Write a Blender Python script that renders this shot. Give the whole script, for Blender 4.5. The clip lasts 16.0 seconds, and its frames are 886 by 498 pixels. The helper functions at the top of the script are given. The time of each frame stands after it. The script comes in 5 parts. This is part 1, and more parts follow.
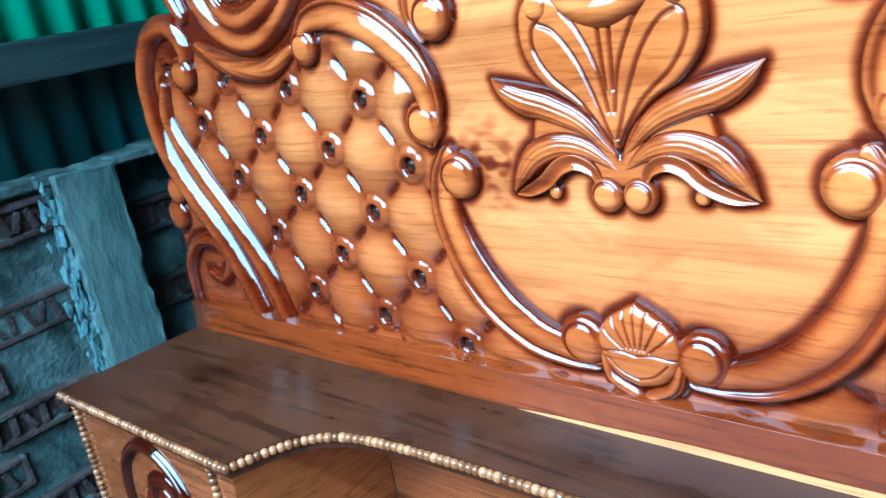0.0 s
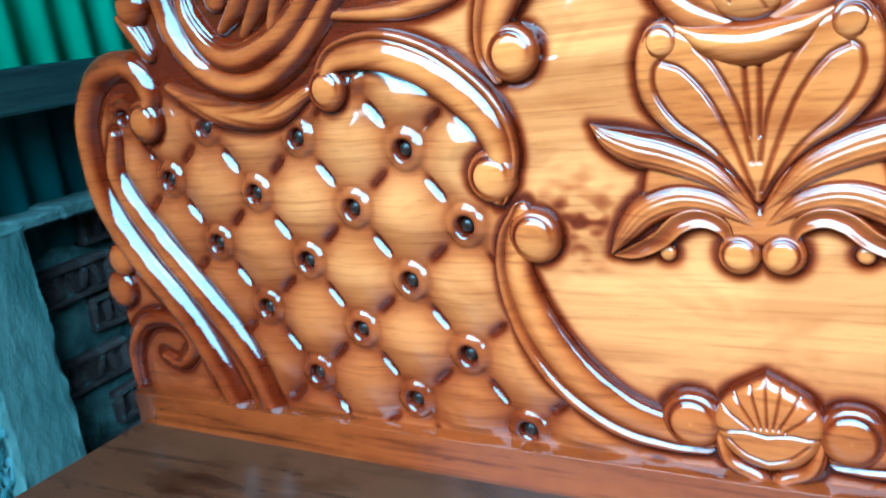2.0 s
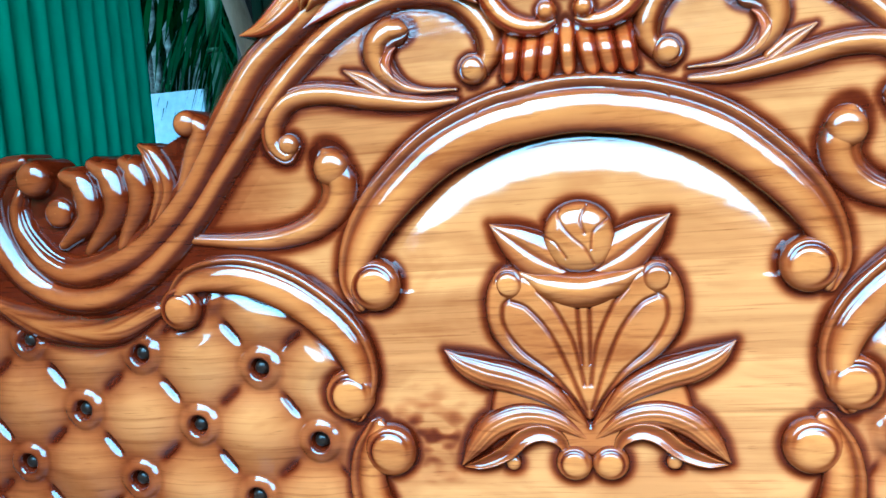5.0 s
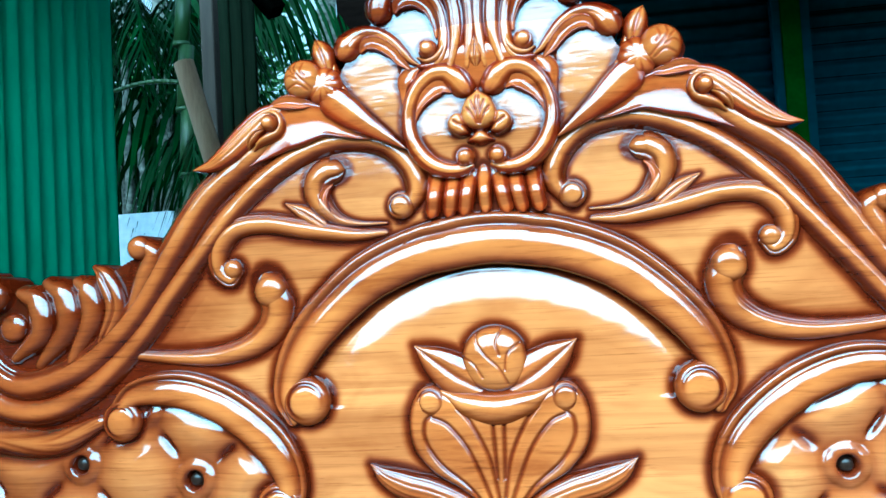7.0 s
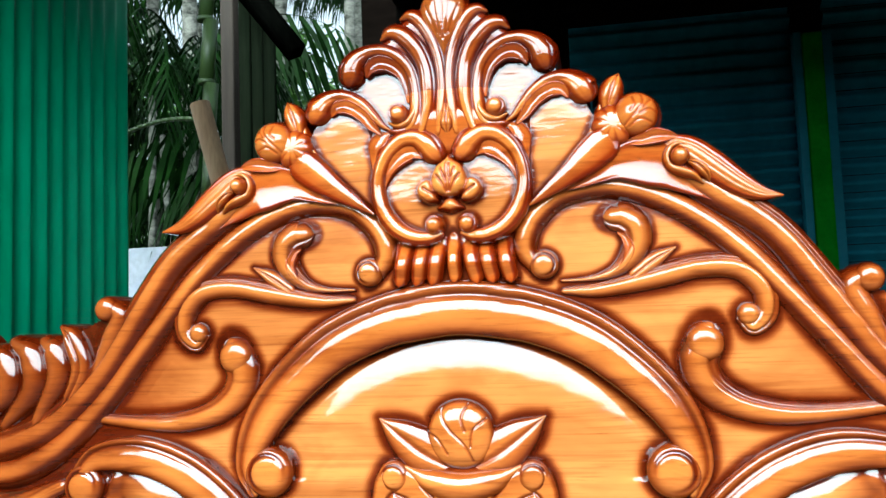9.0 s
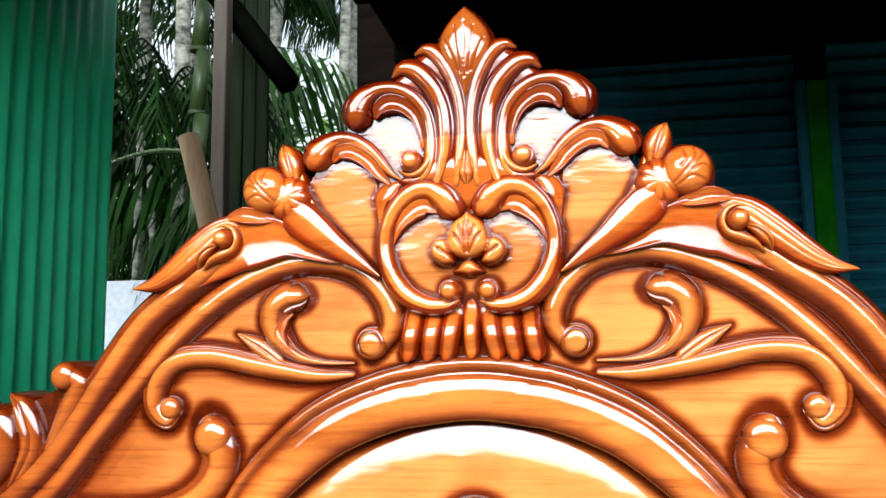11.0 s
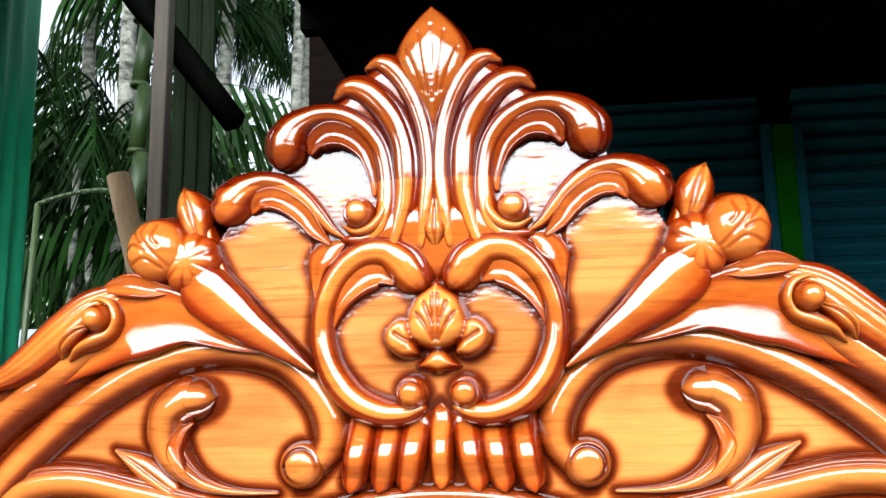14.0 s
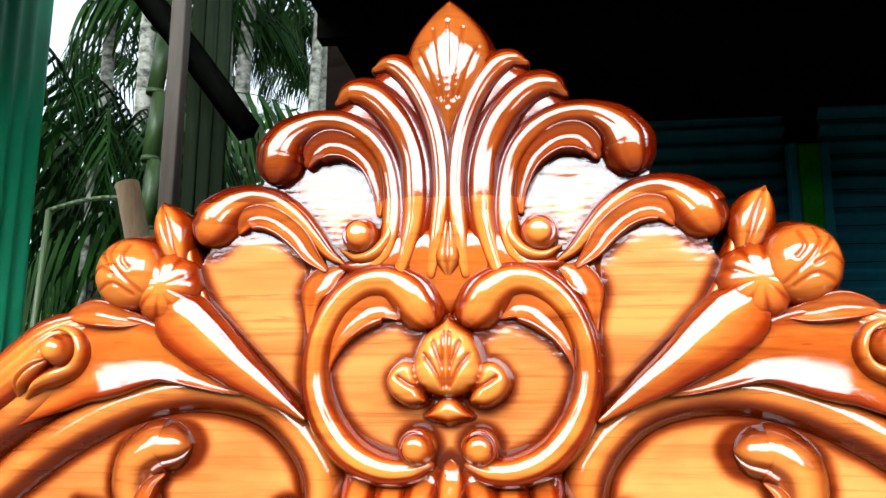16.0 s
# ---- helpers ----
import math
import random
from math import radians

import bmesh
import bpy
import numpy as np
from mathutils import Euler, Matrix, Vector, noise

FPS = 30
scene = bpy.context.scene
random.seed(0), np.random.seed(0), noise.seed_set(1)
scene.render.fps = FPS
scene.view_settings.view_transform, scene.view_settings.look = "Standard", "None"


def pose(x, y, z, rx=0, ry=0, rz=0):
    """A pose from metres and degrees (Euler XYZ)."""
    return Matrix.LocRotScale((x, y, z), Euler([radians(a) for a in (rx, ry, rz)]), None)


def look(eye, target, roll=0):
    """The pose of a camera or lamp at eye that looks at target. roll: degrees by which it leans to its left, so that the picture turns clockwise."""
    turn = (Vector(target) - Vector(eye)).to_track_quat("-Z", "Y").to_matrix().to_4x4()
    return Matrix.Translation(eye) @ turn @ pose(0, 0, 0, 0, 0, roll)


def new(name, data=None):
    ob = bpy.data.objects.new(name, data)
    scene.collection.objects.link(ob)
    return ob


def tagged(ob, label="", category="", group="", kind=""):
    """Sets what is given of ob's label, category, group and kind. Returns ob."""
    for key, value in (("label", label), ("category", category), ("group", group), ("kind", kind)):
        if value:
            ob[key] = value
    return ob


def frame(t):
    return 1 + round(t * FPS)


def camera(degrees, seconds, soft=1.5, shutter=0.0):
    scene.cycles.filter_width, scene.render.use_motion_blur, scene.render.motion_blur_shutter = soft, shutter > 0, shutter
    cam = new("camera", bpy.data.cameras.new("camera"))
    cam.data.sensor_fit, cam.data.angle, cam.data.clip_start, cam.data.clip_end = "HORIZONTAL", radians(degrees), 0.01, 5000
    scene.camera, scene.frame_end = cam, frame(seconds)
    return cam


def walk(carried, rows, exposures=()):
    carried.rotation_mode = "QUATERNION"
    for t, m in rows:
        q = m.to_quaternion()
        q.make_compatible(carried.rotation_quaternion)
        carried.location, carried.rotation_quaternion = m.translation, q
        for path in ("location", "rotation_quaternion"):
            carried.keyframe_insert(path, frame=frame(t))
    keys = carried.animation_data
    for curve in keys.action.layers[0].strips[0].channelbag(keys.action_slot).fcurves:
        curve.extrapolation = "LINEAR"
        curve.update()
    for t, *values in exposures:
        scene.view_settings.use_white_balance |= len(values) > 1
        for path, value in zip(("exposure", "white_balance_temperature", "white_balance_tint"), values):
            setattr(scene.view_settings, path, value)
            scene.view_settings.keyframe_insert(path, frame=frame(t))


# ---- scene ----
cam = camera(55.5, 16.0, shutter=0.5)
EXPOSURES = [(0, 1.68, 3850, -17), (2, 1.68, 3550, -28), (3, 1.62, 3450, -30), (4, 1.46, 3500, -27), (7.0, 1.44, 3950, -29), (8.0, 1.44, 4800, -22), (9.0, 1.48, 5800, -7), (12.0, 1.72, 6300, 3), (16.0, 1.78, 6200, 2)]
PATH = [
    (0, (0.42, -0.684, 1.378), (-0.924, 0.674, 0.786), -10.3),
    (0.5, (0.338, -0.719, 1.388), (-0.901, 0.729, 0.781), -10.4),
    (1, (0.262, -0.751, 1.389), (-0.876, 0.774, 0.775), -10.0),
    (1.5, (0.194, -0.743, 1.384), (-0.901, 0.822, 0.789), -9.6),
    (2, (0.137, -0.721, 1.385), (-0.894, 0.913, 0.868), -8.4),
    (2.5, (0.073, -0.701, 1.403), (-0.834, 1.029, 0.974), -7.4),
    (3, (0.034, -0.68, 1.42), (-0.719, 1.135, 1.048), -6.4),
    (3.5, (0.024, -0.7, 1.438), (-0.551, 1.188, 1.113), -5.2),
    (4, (0.022, -0.747, 1.453), (-0.432, 1.18, 1.175), -4.4),
    (4.2, (0.022, -0.767, 1.457), (-0.413, 1.167, 1.197), -4.4),
    (6.3, (0.069, -0.894, 1.474), (-0.273, 1.077, 1.457), -3.7),
    (6.5, (0.076, -0.898, 1.466), (-0.255, 1.074, 1.498), -3.5),
    (7, (0.09, -0.905, 1.467), (-0.215, 1.07, 1.554), -3.3),
    (7.5, (0.113, -0.899, 1.468), (-0.196, 1.073, 1.586), -2.9),
    (8, (0.133, -0.891, 1.47), (-0.186, 1.078, 1.607), -2.5),
    (8.5, (0.147, -0.884, 1.484), (-0.192, 1.08, 1.642), -2.3),
    (9, (0.152, -0.871, 1.504), (-0.218, 1.087, 1.672), -2.1),
    (9.5, (0.15, -0.853, 1.521), (-0.245, 1.1, 1.7), -1.3),
    (9.7, (0.146, -0.845, 1.529), (-0.252, 1.107, 1.714), -1.2),
    (12, (0.072, -0.685, 1.56), (-0.182, 1.279, 1.843), -0.9),
    (12.5, (0.063, -0.652, 1.578), (-0.166, 1.316, 1.853), -1.2),
    (13, (0.069, -0.613, 1.582), (-0.169, 1.346, 1.907), -1.0),
    (13.5, (0.07, -0.582, 1.593), (-0.159, 1.374, 1.94), -1.2),
    (14, (0.067, -0.561, 1.6), (-0.157, 1.396, 1.946), -1.1),
    (14.5, (0.064, -0.539, 1.604), (-0.168, 1.415, 1.962), -0.8),
    (15, (0.061, -0.517, 1.612), (-0.175, 1.437, 1.969), -0.5),
    (15.5, (0.059, -0.497, 1.623), (-0.181, 1.456, 1.98), -0.2),
    (16, (0.059, -0.488, 1.623), (-0.199, 1.459, 2.0), 0.3),
]
walk(cam, [(t, look(eye, target, roll)) for t, eye, target, roll in PATH], exposures=EXPOSURES)

# ---- daylight ----
world = bpy.data.worlds.new("sky")
scene.world = world
world.use_nodes = True
wn, wl = world.node_tree.nodes, world.node_tree.links
wn.clear()
w_out = wn.new("ShaderNodeOutputWorld")
w_bg = wn.new("ShaderNodeBackground")
w_sky = wn.new("ShaderNodeTexSky")
w_sky.sky_type = "NISHITA"
w_sky.sun_disc = False
w_sky.sun_elevation = radians(52)
w_sky.sun_rotation = radians(200)
w_sky.air_density, w_sky.dust_density, w_sky.ozone_density = 1.0, 4.0, 0.6
w_bg.inputs["Strength"].default_value = 0.14
w_hsv = wn.new("ShaderNodeHueSaturation")
w_hsv.inputs["Saturation"].default_value = 0.3
wl.new(w_sky.outputs[0], w_hsv.inputs["Color"])
wl.new(w_hsv.outputs[0], w_bg.inputs[0])
wl.new(w_bg.outputs[0], w_out.inputs[0])
sun = new("sun", bpy.data.lights.new("sun", "SUN"))
sun.data.energy, sun.data.angle, sun.data.color = 0.6, radians(25), (1.0, 0.96, 0.9)
sun.matrix_world = look((2.0, -6.0, 9.0), (0, 0, 0))
# added area lamp, standing in for the bright sky in the open front of the shed, between eave and yard
sky_lamp = new("front_sky_lamp", bpy.data.lights.new("front_sky_lamp", "AREA"))
sky_lamp.data.shape, sky_lamp.data.size, sky_lamp.data.size_y = "RECTANGLE", 6.0, 3.3
sky_lamp.data.energy, sky_lamp.data.color = 315.0, (0.90, 0.95, 1.0)
sky_lamp.matrix_world = look((0.15, -2.9, 3.89), (0.15, 0.0, 3.02))


# ---- materials ----
def material(name):
    m = bpy.data.materials.new(name)
    m.use_nodes = True
    n, l = m.node_tree.nodes, m.node_tree.links
    return m, n, l, n["Principled BSDF"]


def ramp(n, stops):
    r = n.new("ShaderNodeValToRGB")
    e = r.color_ramp.elements
    while len(e) < len(stops):
        e.new(0.5)
    for k, (p, c) in zip(e, stops):
        k.position, k.color = p, (*c, 1) if len(c) == 3 else c
    return r


def coords(n, l, scale, turn=(0, 0, 0), source="Object"):
    tc, mp = n.new("ShaderNodeTexCoord"), n.new("ShaderNodeMapping")
    mp.inputs["Scale"].default_value = scale
    mp.inputs["Rotation"].default_value = [radians(a) for a in turn]
    l.new(tc.outputs[source], mp.inputs["Vector"])
    return mp.outputs[0]


def tex_noise(n, l, vec, scale, detail=4, rough=0.55, warp=0.0):
    t = n.new("ShaderNodeTexNoise")
    t.inputs["Scale"].default_value, t.inputs["Detail"].default_value = scale, detail
    t.inputs["Roughness"].default_value, t.inputs["Distortion"].default_value = rough, warp
    if vec is not None:
        l.new(vec, t.inputs["Vector"])
    return t.outputs[0]


def mixed(n, l, fac, a, b, how="MIX"):
    x = n.new("ShaderNodeMix")
    x.data_type, x.blend_type = "RGBA", how
    for sock, v in ((x.inputs[0], fac), (x.inputs[6], a), (x.inputs[7], b)):
        if isinstance(v, (int, float)):
            sock.default_value = v
        elif isinstance(v, tuple):
            sock.default_value = (*v, 1)
        else:
            l.new(v, sock)
    return x.outputs[2]


def bumped(n, l, p, height, strength, distance):
    b = n.new("ShaderNodeBump")
    b.inputs["Strength"].default_value, b.inputs["Distance"].default_value = strength, distance
    l.new(height, b.inputs["Height"])
    l.new(b.outputs[0], p.inputs["Normal"])
    return b


GLUED = [(0.85, (0.88, 0.82, 0.78)), (1.032, (0.94, 0.90, 0.86)), (1.115, (1.0, 1.0, 1.0)), (1.262, (0.92, 0.88, 0.85)), (1.335, (1.0, 0.98, 0.96)), (1.507, (1.0, 0.98, 0.98)), (1.742, (0.54, 0.38, 0.33))]


def lacquered(name, light, dark, stain_shade, grain=(1.6, 6.0, 34.0), rough=0.3, coat=1.0, coat_rough=0.065, boards=0.5, streaks=0.75, vary=0.0, tooled=0.22):
    """Clear-coated timber: long grain along x, wide board-to-board shifts, and brown stain with painted shade kept in
    one vertex attribute.
    """
    m, n, l, p = material(name)
    v = coords(n, l, grain)
    g1 = tex_noise(n, l, v, 1.3, 5, 0.6, 1.4)
    g2 = tex_noise(n, l, coords(n, l, (grain[0] * 2.5, 10, grain[2] * 5)), 2.0, 3, 0.6, 0.3)
    wide = tex_noise(n, l, coords(n, l, (0.5, 1.0, 5.0)), 1.6, 2, 0.5, 0.4)
    # glued boards, one above the other, each of its own tone
    sep, span = n.new("ShaderNodeSeparateXYZ"), n.new("ShaderNodeMapRange")
    l.new(coords(n, l, (1, 1, 1)), sep.inputs[0])
    l.new(sep.outputs["Z"], span.inputs["Value"])
    span.inputs["From Min"].default_value, span.inputs["From Max"].default_value = 0.85, 1.95
    glued = ramp(n, [((z - 0.85) / 1.1, c) for z, c in GLUED])
    glued.color_ramp.interpolation = "CONSTANT"
    l.new(span.outputs[0], glued.inputs[0])
    c1 = ramp(n, [(0.30, dark), (0.50, light), (0.72, tuple(min(1, k * 1.12) for k in light))])
    l.new(g1, c1.inputs[0])
    fine = ramp(n, [(0.30, (0.42, 0.28, 0.20)), (0.46, (1, 1, 1))])
    l.new(g2, fine.inputs[0])
    c = mixed(n, l, streaks, c1.outputs[0], fine.outputs[0], "MULTIPLY")
    tone = ramp(n, [(0.34, (0.62, 0.48, 0.38)), (0.56, (1, 1, 1)), (0.75, (1.0, 1.0, 1.0))])
    l.new(wide, tone.inputs[0])
    c = mixed(n, l, boards, c, tone.outputs[0], "MULTIPLY")
    patch = ramp(n, [(0.36, (0.60, 0.44, 0.34)), (0.54, (1, 1, 1))])
    l.new(tex_noise(n, l, coords(n, l, (4.5, 4.5, 9.0)), 1.6, 3, 0.55, 0.8), patch.inputs[0])
    c = mixed(n, l, boards * 0.75, c, patch.outputs[0], "MULTIPLY")
    c = mixed(n, l, 1.0 if boards > 0.35 else 0.0, c, glued.outputs[0], "MULTIPLY")
    pores = ramp(n, [(0.26, (0.30, 0.17, 0.10)), (0.36, (1, 1, 1))])
    l.new(tex_noise(n, l, coords(n, l, (22, 40, 300)), 1.0, 3, 0.6, 0.2), pores.inputs[0])
    c = mixed(n, l, streaks, c, pores.outputs[0], "MULTIPLY")
    if vary:
        info = n.new("ShaderNodeObjectInfo")
        tint = ramp(n, [(0.0, (0.25, 0.15, 0.09)), (0.5, (0.72, 0.62, 0.52)), (1.0, (1.15, 1.15, 1.15))])
        l.new(info.outputs["Random"], tint.inputs[0])
        c = mixed(n, l, vary, c, tint.outputs[0], "MULTIPLY")
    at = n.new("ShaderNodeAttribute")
    at.attribute_name = "stain_shade"
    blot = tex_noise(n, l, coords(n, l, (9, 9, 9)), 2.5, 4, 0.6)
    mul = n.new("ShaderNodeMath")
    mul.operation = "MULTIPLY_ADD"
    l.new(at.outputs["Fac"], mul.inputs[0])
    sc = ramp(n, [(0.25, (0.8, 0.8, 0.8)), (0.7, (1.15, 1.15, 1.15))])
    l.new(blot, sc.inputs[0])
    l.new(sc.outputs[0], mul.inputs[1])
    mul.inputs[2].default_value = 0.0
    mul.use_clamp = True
    # the glaze, painted shade included, takes out blue and green sooner than red, as it grows thicker
    glaze = ramp(n, [(f, tuple(math.exp(-k * f) for k in stain_shade)) for f in (0.0, 0.12, 0.25, 0.4, 0.6, 0.8, 1.0)])
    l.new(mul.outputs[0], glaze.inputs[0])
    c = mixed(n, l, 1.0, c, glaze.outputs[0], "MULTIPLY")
    l.new(c, p.inputs["Base Color"])
    p.inputs["Roughness"].default_value = rough
    p.inputs["Specular IOR Level"].default_value = 0.0
    p.inputs["Coat Weight"].default_value = coat
    p.inputs["Coat Roughness"].default_value = coat_rough
    p.inputs["Coat IOR"].default_value = 1.6
    ripple = tex_noise(n, l, coords(n, l, (8, 8, 15)), 2.0, 2, 0.5)
    # tool marks where the stain and the painted shade are strongest
    marks = n.new("ShaderNodeMath")
    marks.operation = "MULTIPLY"
    l.new(tex_noise(n, l, coords(n, l, (330, 300, 620)), 1.0, 2, 0.6, 0.6), marks.inputs[0])
    crest, zone = n.new("ShaderNodeMapRange"), n.new("ShaderNodeMath")
    crest.inputs["From Min"].default_value, crest.inputs["From Max"].default_value = 1.53, 1.60
    crest.inputs["To Min"].default_value = 0.12
    l.new(sep.outputs["Z"], crest.inputs["Value"])
    zone.operation = "MULTIPLY"
    l.new(at.outputs["Fac"], zone.inputs[0])
    l.new(crest.outputs[0], zone.inputs[1])
    l.new(zone.outputs[0], marks.inputs[1])
    both = n.new("ShaderNodeMath")
    both.operation = "MULTIPLY_ADD"
    l.new(marks.outputs[0], both.inputs[0])
    both.inputs[1].default_value = tooled
    l.new(ripple, both.inputs[2])
    b = bumped(n, l, p, both.outputs[0], 0.22, 0.004)
    l.new(b.outputs[0], p.inputs["Coat Normal"])
    return m


def plain(name, a, b, rough=0.6, scale=6.0, stretch=(1, 1, 1), metal=0.0, bump=0.15, dist=0.004, spots=None, coat=0.0, source="Object", spec=0.4):
    """A two-tone surface with coarse and fine variation and a little relief."""
    m, n, l, p = material(name)
    v = coords(n, l, stretch, source=source)
    f1, f2 = tex_noise(n, l, v, scale, 5, 0.6, 0.3), tex_noise(n, l, v, scale * 7, 4, 0.6)
    r = ramp(n, [(0.32, a), (0.68, b)])
    l.new(f1, r.inputs[0])
    r2 = ramp(n, [(0.3, (0.7, 0.7, 0.7)), (0.6, (1, 1, 1))])
    l.new(f2, r2.inputs[0])
    c = mixed(n, l, 0.6, r.outputs[0], r2.outputs[0], "MULTIPLY")
    info = n.new("ShaderNodeObjectInfo")
    tint = ramp(n, [(0.0, (0.78, 0.78, 0.78)), (1.0, (1.12, 1.12, 1.12))])
    l.new(info.outputs["Random"], tint.inputs[0])
    c = mixed(n, l, 0.6, c, tint.outputs[0], "MULTIPLY")
    if spots:
        sp = ramp(n, [(spots[1], (0, 0, 0)), (spots[1] + 0.1, (1, 1, 1))])
        l.new(tex_noise(n, l, v, scale * 2.3, 6, 0.7, 0.5), sp.inputs[0])
        c = mixed(n, l, sp.outputs[0], c, spots[0])
    l.new(c, p.inputs["Base Color"])
    p.inputs["Roughness"].default_value, p.inputs["Metallic"].default_value = rough, metal
    p.inputs["Coat Weight"].default_value, p.inputs["Specular IOR Level"].default_value = coat, spec
    bumped(n, l, p, f2, bump, dist)
    return m


STAIN_SHADE = (2.0, 3.25, 3.85)
TEAK = lacquered("lacquered_teak", (0.48, 0.172, 0.043), (0.34, 0.106, 0.024), STAIN_SHADE, boards=0.65, streaks=0.5, coat_rough=0.105, tooled=0.12)
TEAK_CARVED = lacquered("lacquered_teak_carving", (0.53, 0.185, 0.038), (0.35, 0.100, 0.018), STAIN_SHADE, grain=(3.0, 6.0, 20.0), boards=0.4, streaks=0.6, coat_rough=0.085)
TEAK_CREST = lacquered("lacquered_teak_crest", (0.60, 0.225, 0.042), (0.42, 0.130, 0.020), (1.35, 2.9, 3.8), grain=(3.0, 6.0, 20.0), boards=0.4, streaks=0.5, coat_rough=0.085, tooled=0.14)
TEAK_DARK = lacquered("red_brown_teak", (0.17, 0.048, 0.013), (0.065, 0.016, 0.005), STAIN_SHADE, boards=0.3)
RAIL = lacquered("red_brown_rail", (0.30, 0.084, 0.014), (0.07, 0.016, 0.004), STAIN_SHADE, coat=1.0, coat_rough=0.13, grain=(1.2, 6, 22), boards=0.6)
SAP = lacquered("pale_sapwood", (0.42, 0.185, 0.058), (0.34, 0.135, 0.038), STAIN_SHADE, boards=0.1)
BEAD = lacquered("bead_wood", (0.27, 0.125, 0.05), (0.17, 0.07, 0.026), STAIN_SHADE, grain=(20, 20, 40), coat=0.7, boards=0.1, vary=0.9)
SHELF = lacquered("dusty_walnut_board", (0.050, 0.019, 0.0085), (0.018, 0.0066, 0.0032), STAIN_SHADE, grain=(1.2, 14.0, 5.0), rough=0.42, coat=0.35, coat_rough=0.24, boards=0.6)
PIN = plain("dark_button_lacquer", (0.012, 0.006, 0.004), (0.02, 0.010, 0.006), 0.3, 30, bump=0.0, coat=0.15, spec=0.2)
SHEET = plain("teal_painted_iron", (0.03, 0.52, 0.24), (0.07, 0.68, 0.36), 0.5, 3.0, (1, 1, 0.3), bump=0.05, spots=((0.01, 0.09, 0.06), 0.66))
SHEET_OLD = plain("weathered_iron", (0.006, 0.018, 0.018), (0.035, 0.085, 0.08), 0.5, 5.0, (1, 1, 0.4), bump=0.1)
PLANK = plain("dark_greenish_plank", (0.004, 0.007, 0.004), (0.014, 0.019, 0.011), 0.85, 4.0, (8, 8, 0.5), bump=0.3, spec=0.0)
BLUE = plain("blue_painted_iron", (0.014, 0.098, 0.138), (0.022, 0.135, 0.19), 0.4, 3.0, (0.4, 1, 1), bump=0.05, spec=0.03)
GREEN = plain("green_painted_post", (0.012, 0.11, 0.006), (0.02, 0.16, 0.010), 0.5, 8.0, bump=0.1, spec=0.0)
BRICK = plain("smeared_brick", (0.026, 0.013, 0.010), (0.085, 0.058, 0.050), 0.9, 16.0, bump=0.8, dist=0.008, spots=((0.10, 0.15, 0.13), 0.58))
MORTAR = plain("rough_cement", (0.010, 0.016, 0.013), (0.13, 0.165, 0.145), 0.9, 13.0, bump=0.8, dist=0.008)
PLASTER = plain("grey_cement_render", (0.045, 0.072, 0.060), (0.125, 0.160, 0.138), 0.85, 8.0, (1, 1, 0.45), bump=0.6, dist=0.007, spots=((0.24, 0.33, 0.31), 0.68))
BEAM = plain("old_grey_timber", (0.008, 0.014, 0.012), (0.028, 0.040, 0.034), 0.8, 3.0, (1, 0.5, 8), bump=0.4)
POST = plain("sawn_timber", (0.018, 0.012, 0.008), (0.042, 0.030, 0.020), 0.75, 4.0, (8, 8, 0.5), bump=0.3)
# the rafter's deep shade is put into this near-black colour
POST_DARK = plain("shade_dark_timber", (0.0008, 0.0009, 0.0007), (0.002, 0.0022, 0.0017), 0.8, 4.0, (8, 8, 0.5), bump=0.3, spec=0.0)
LOG = plain("cut_log", (0.24, 0.14, 0.07), (0.38, 0.25, 0.14), 0.75, 5.0, (5, 5, 0.6), bump=0.3)
BARK = plain("palm_bark", (0.03, 0.032, 0.024), (0.36, 0.36, 0.31), 0.85, 13.0, (1, 1, 1.6), bump=0.5, dist=0.01)
BAMBOO = plain("green_culm", (0.012, 0.028, 0.005), (0.03, 0.055, 0.012), 0.45, 6.0, (4, 4, 0.6), bump=0.1)
# palm leaves seen against the light: their silhouette darkness is in this colour
LEAF = plain("backlit_palm_leaf", (0.0016, 0.0075, 0.001), (0.009, 0.033, 0.004), 0.55, 3.0, bump=0.1, spec=0.05)
# lighter green: the sunlit look of the foliage beyond is in this colour
BUSH = plain("sunlit_undergrowth_leaf", (0.07, 0.17, 0.035), (0.18, 0.33, 0.08), 0.5, 3.0, bump=0.1, spec=0.15)
EARTH = plain("trodden_earth", (0.035, 0.027, 0.020), (0.075, 0.058, 0.042), 0.95, 1.5, bump=0.5, dist=0.02)
# near-black: the darkness of the unlit shed is put into roof and boards
ROOFMAT = plain("unlit_roof_iron", (0.002, 0.002, 0.002), (0.006, 0.005, 0.004), 0.9, 3.0, bump=0.2, spec=0.0)
DARKWALL = plain("unlit_boards", (0.003, 0.0022, 0.0018), (0.007, 0.005, 0.004), 0.85, 3.0, (1, 1, 6), bump=0.3, spec=0.0)
PALE = plain("pale_blue_tarpaulin", (0.45, 0.52, 0.62), (0.6, 0.66, 0.74), 0.5, 4.0, bump=0.2)
BACKDROP_GREEN = plain("unseen_tree_backdrop", (0.010, 0.022, 0.006), (0.03, 0.055, 0.014), 0.8, 0.8, bump=0.6, dist=0.2, spec=0.0)
CLOT = plain("pale_mortar_crumbs", (0.11, 0.18, 0.18), (0.19, 0.26, 0.26), 0.95, 20.0, bump=0.8, dist=0.006)


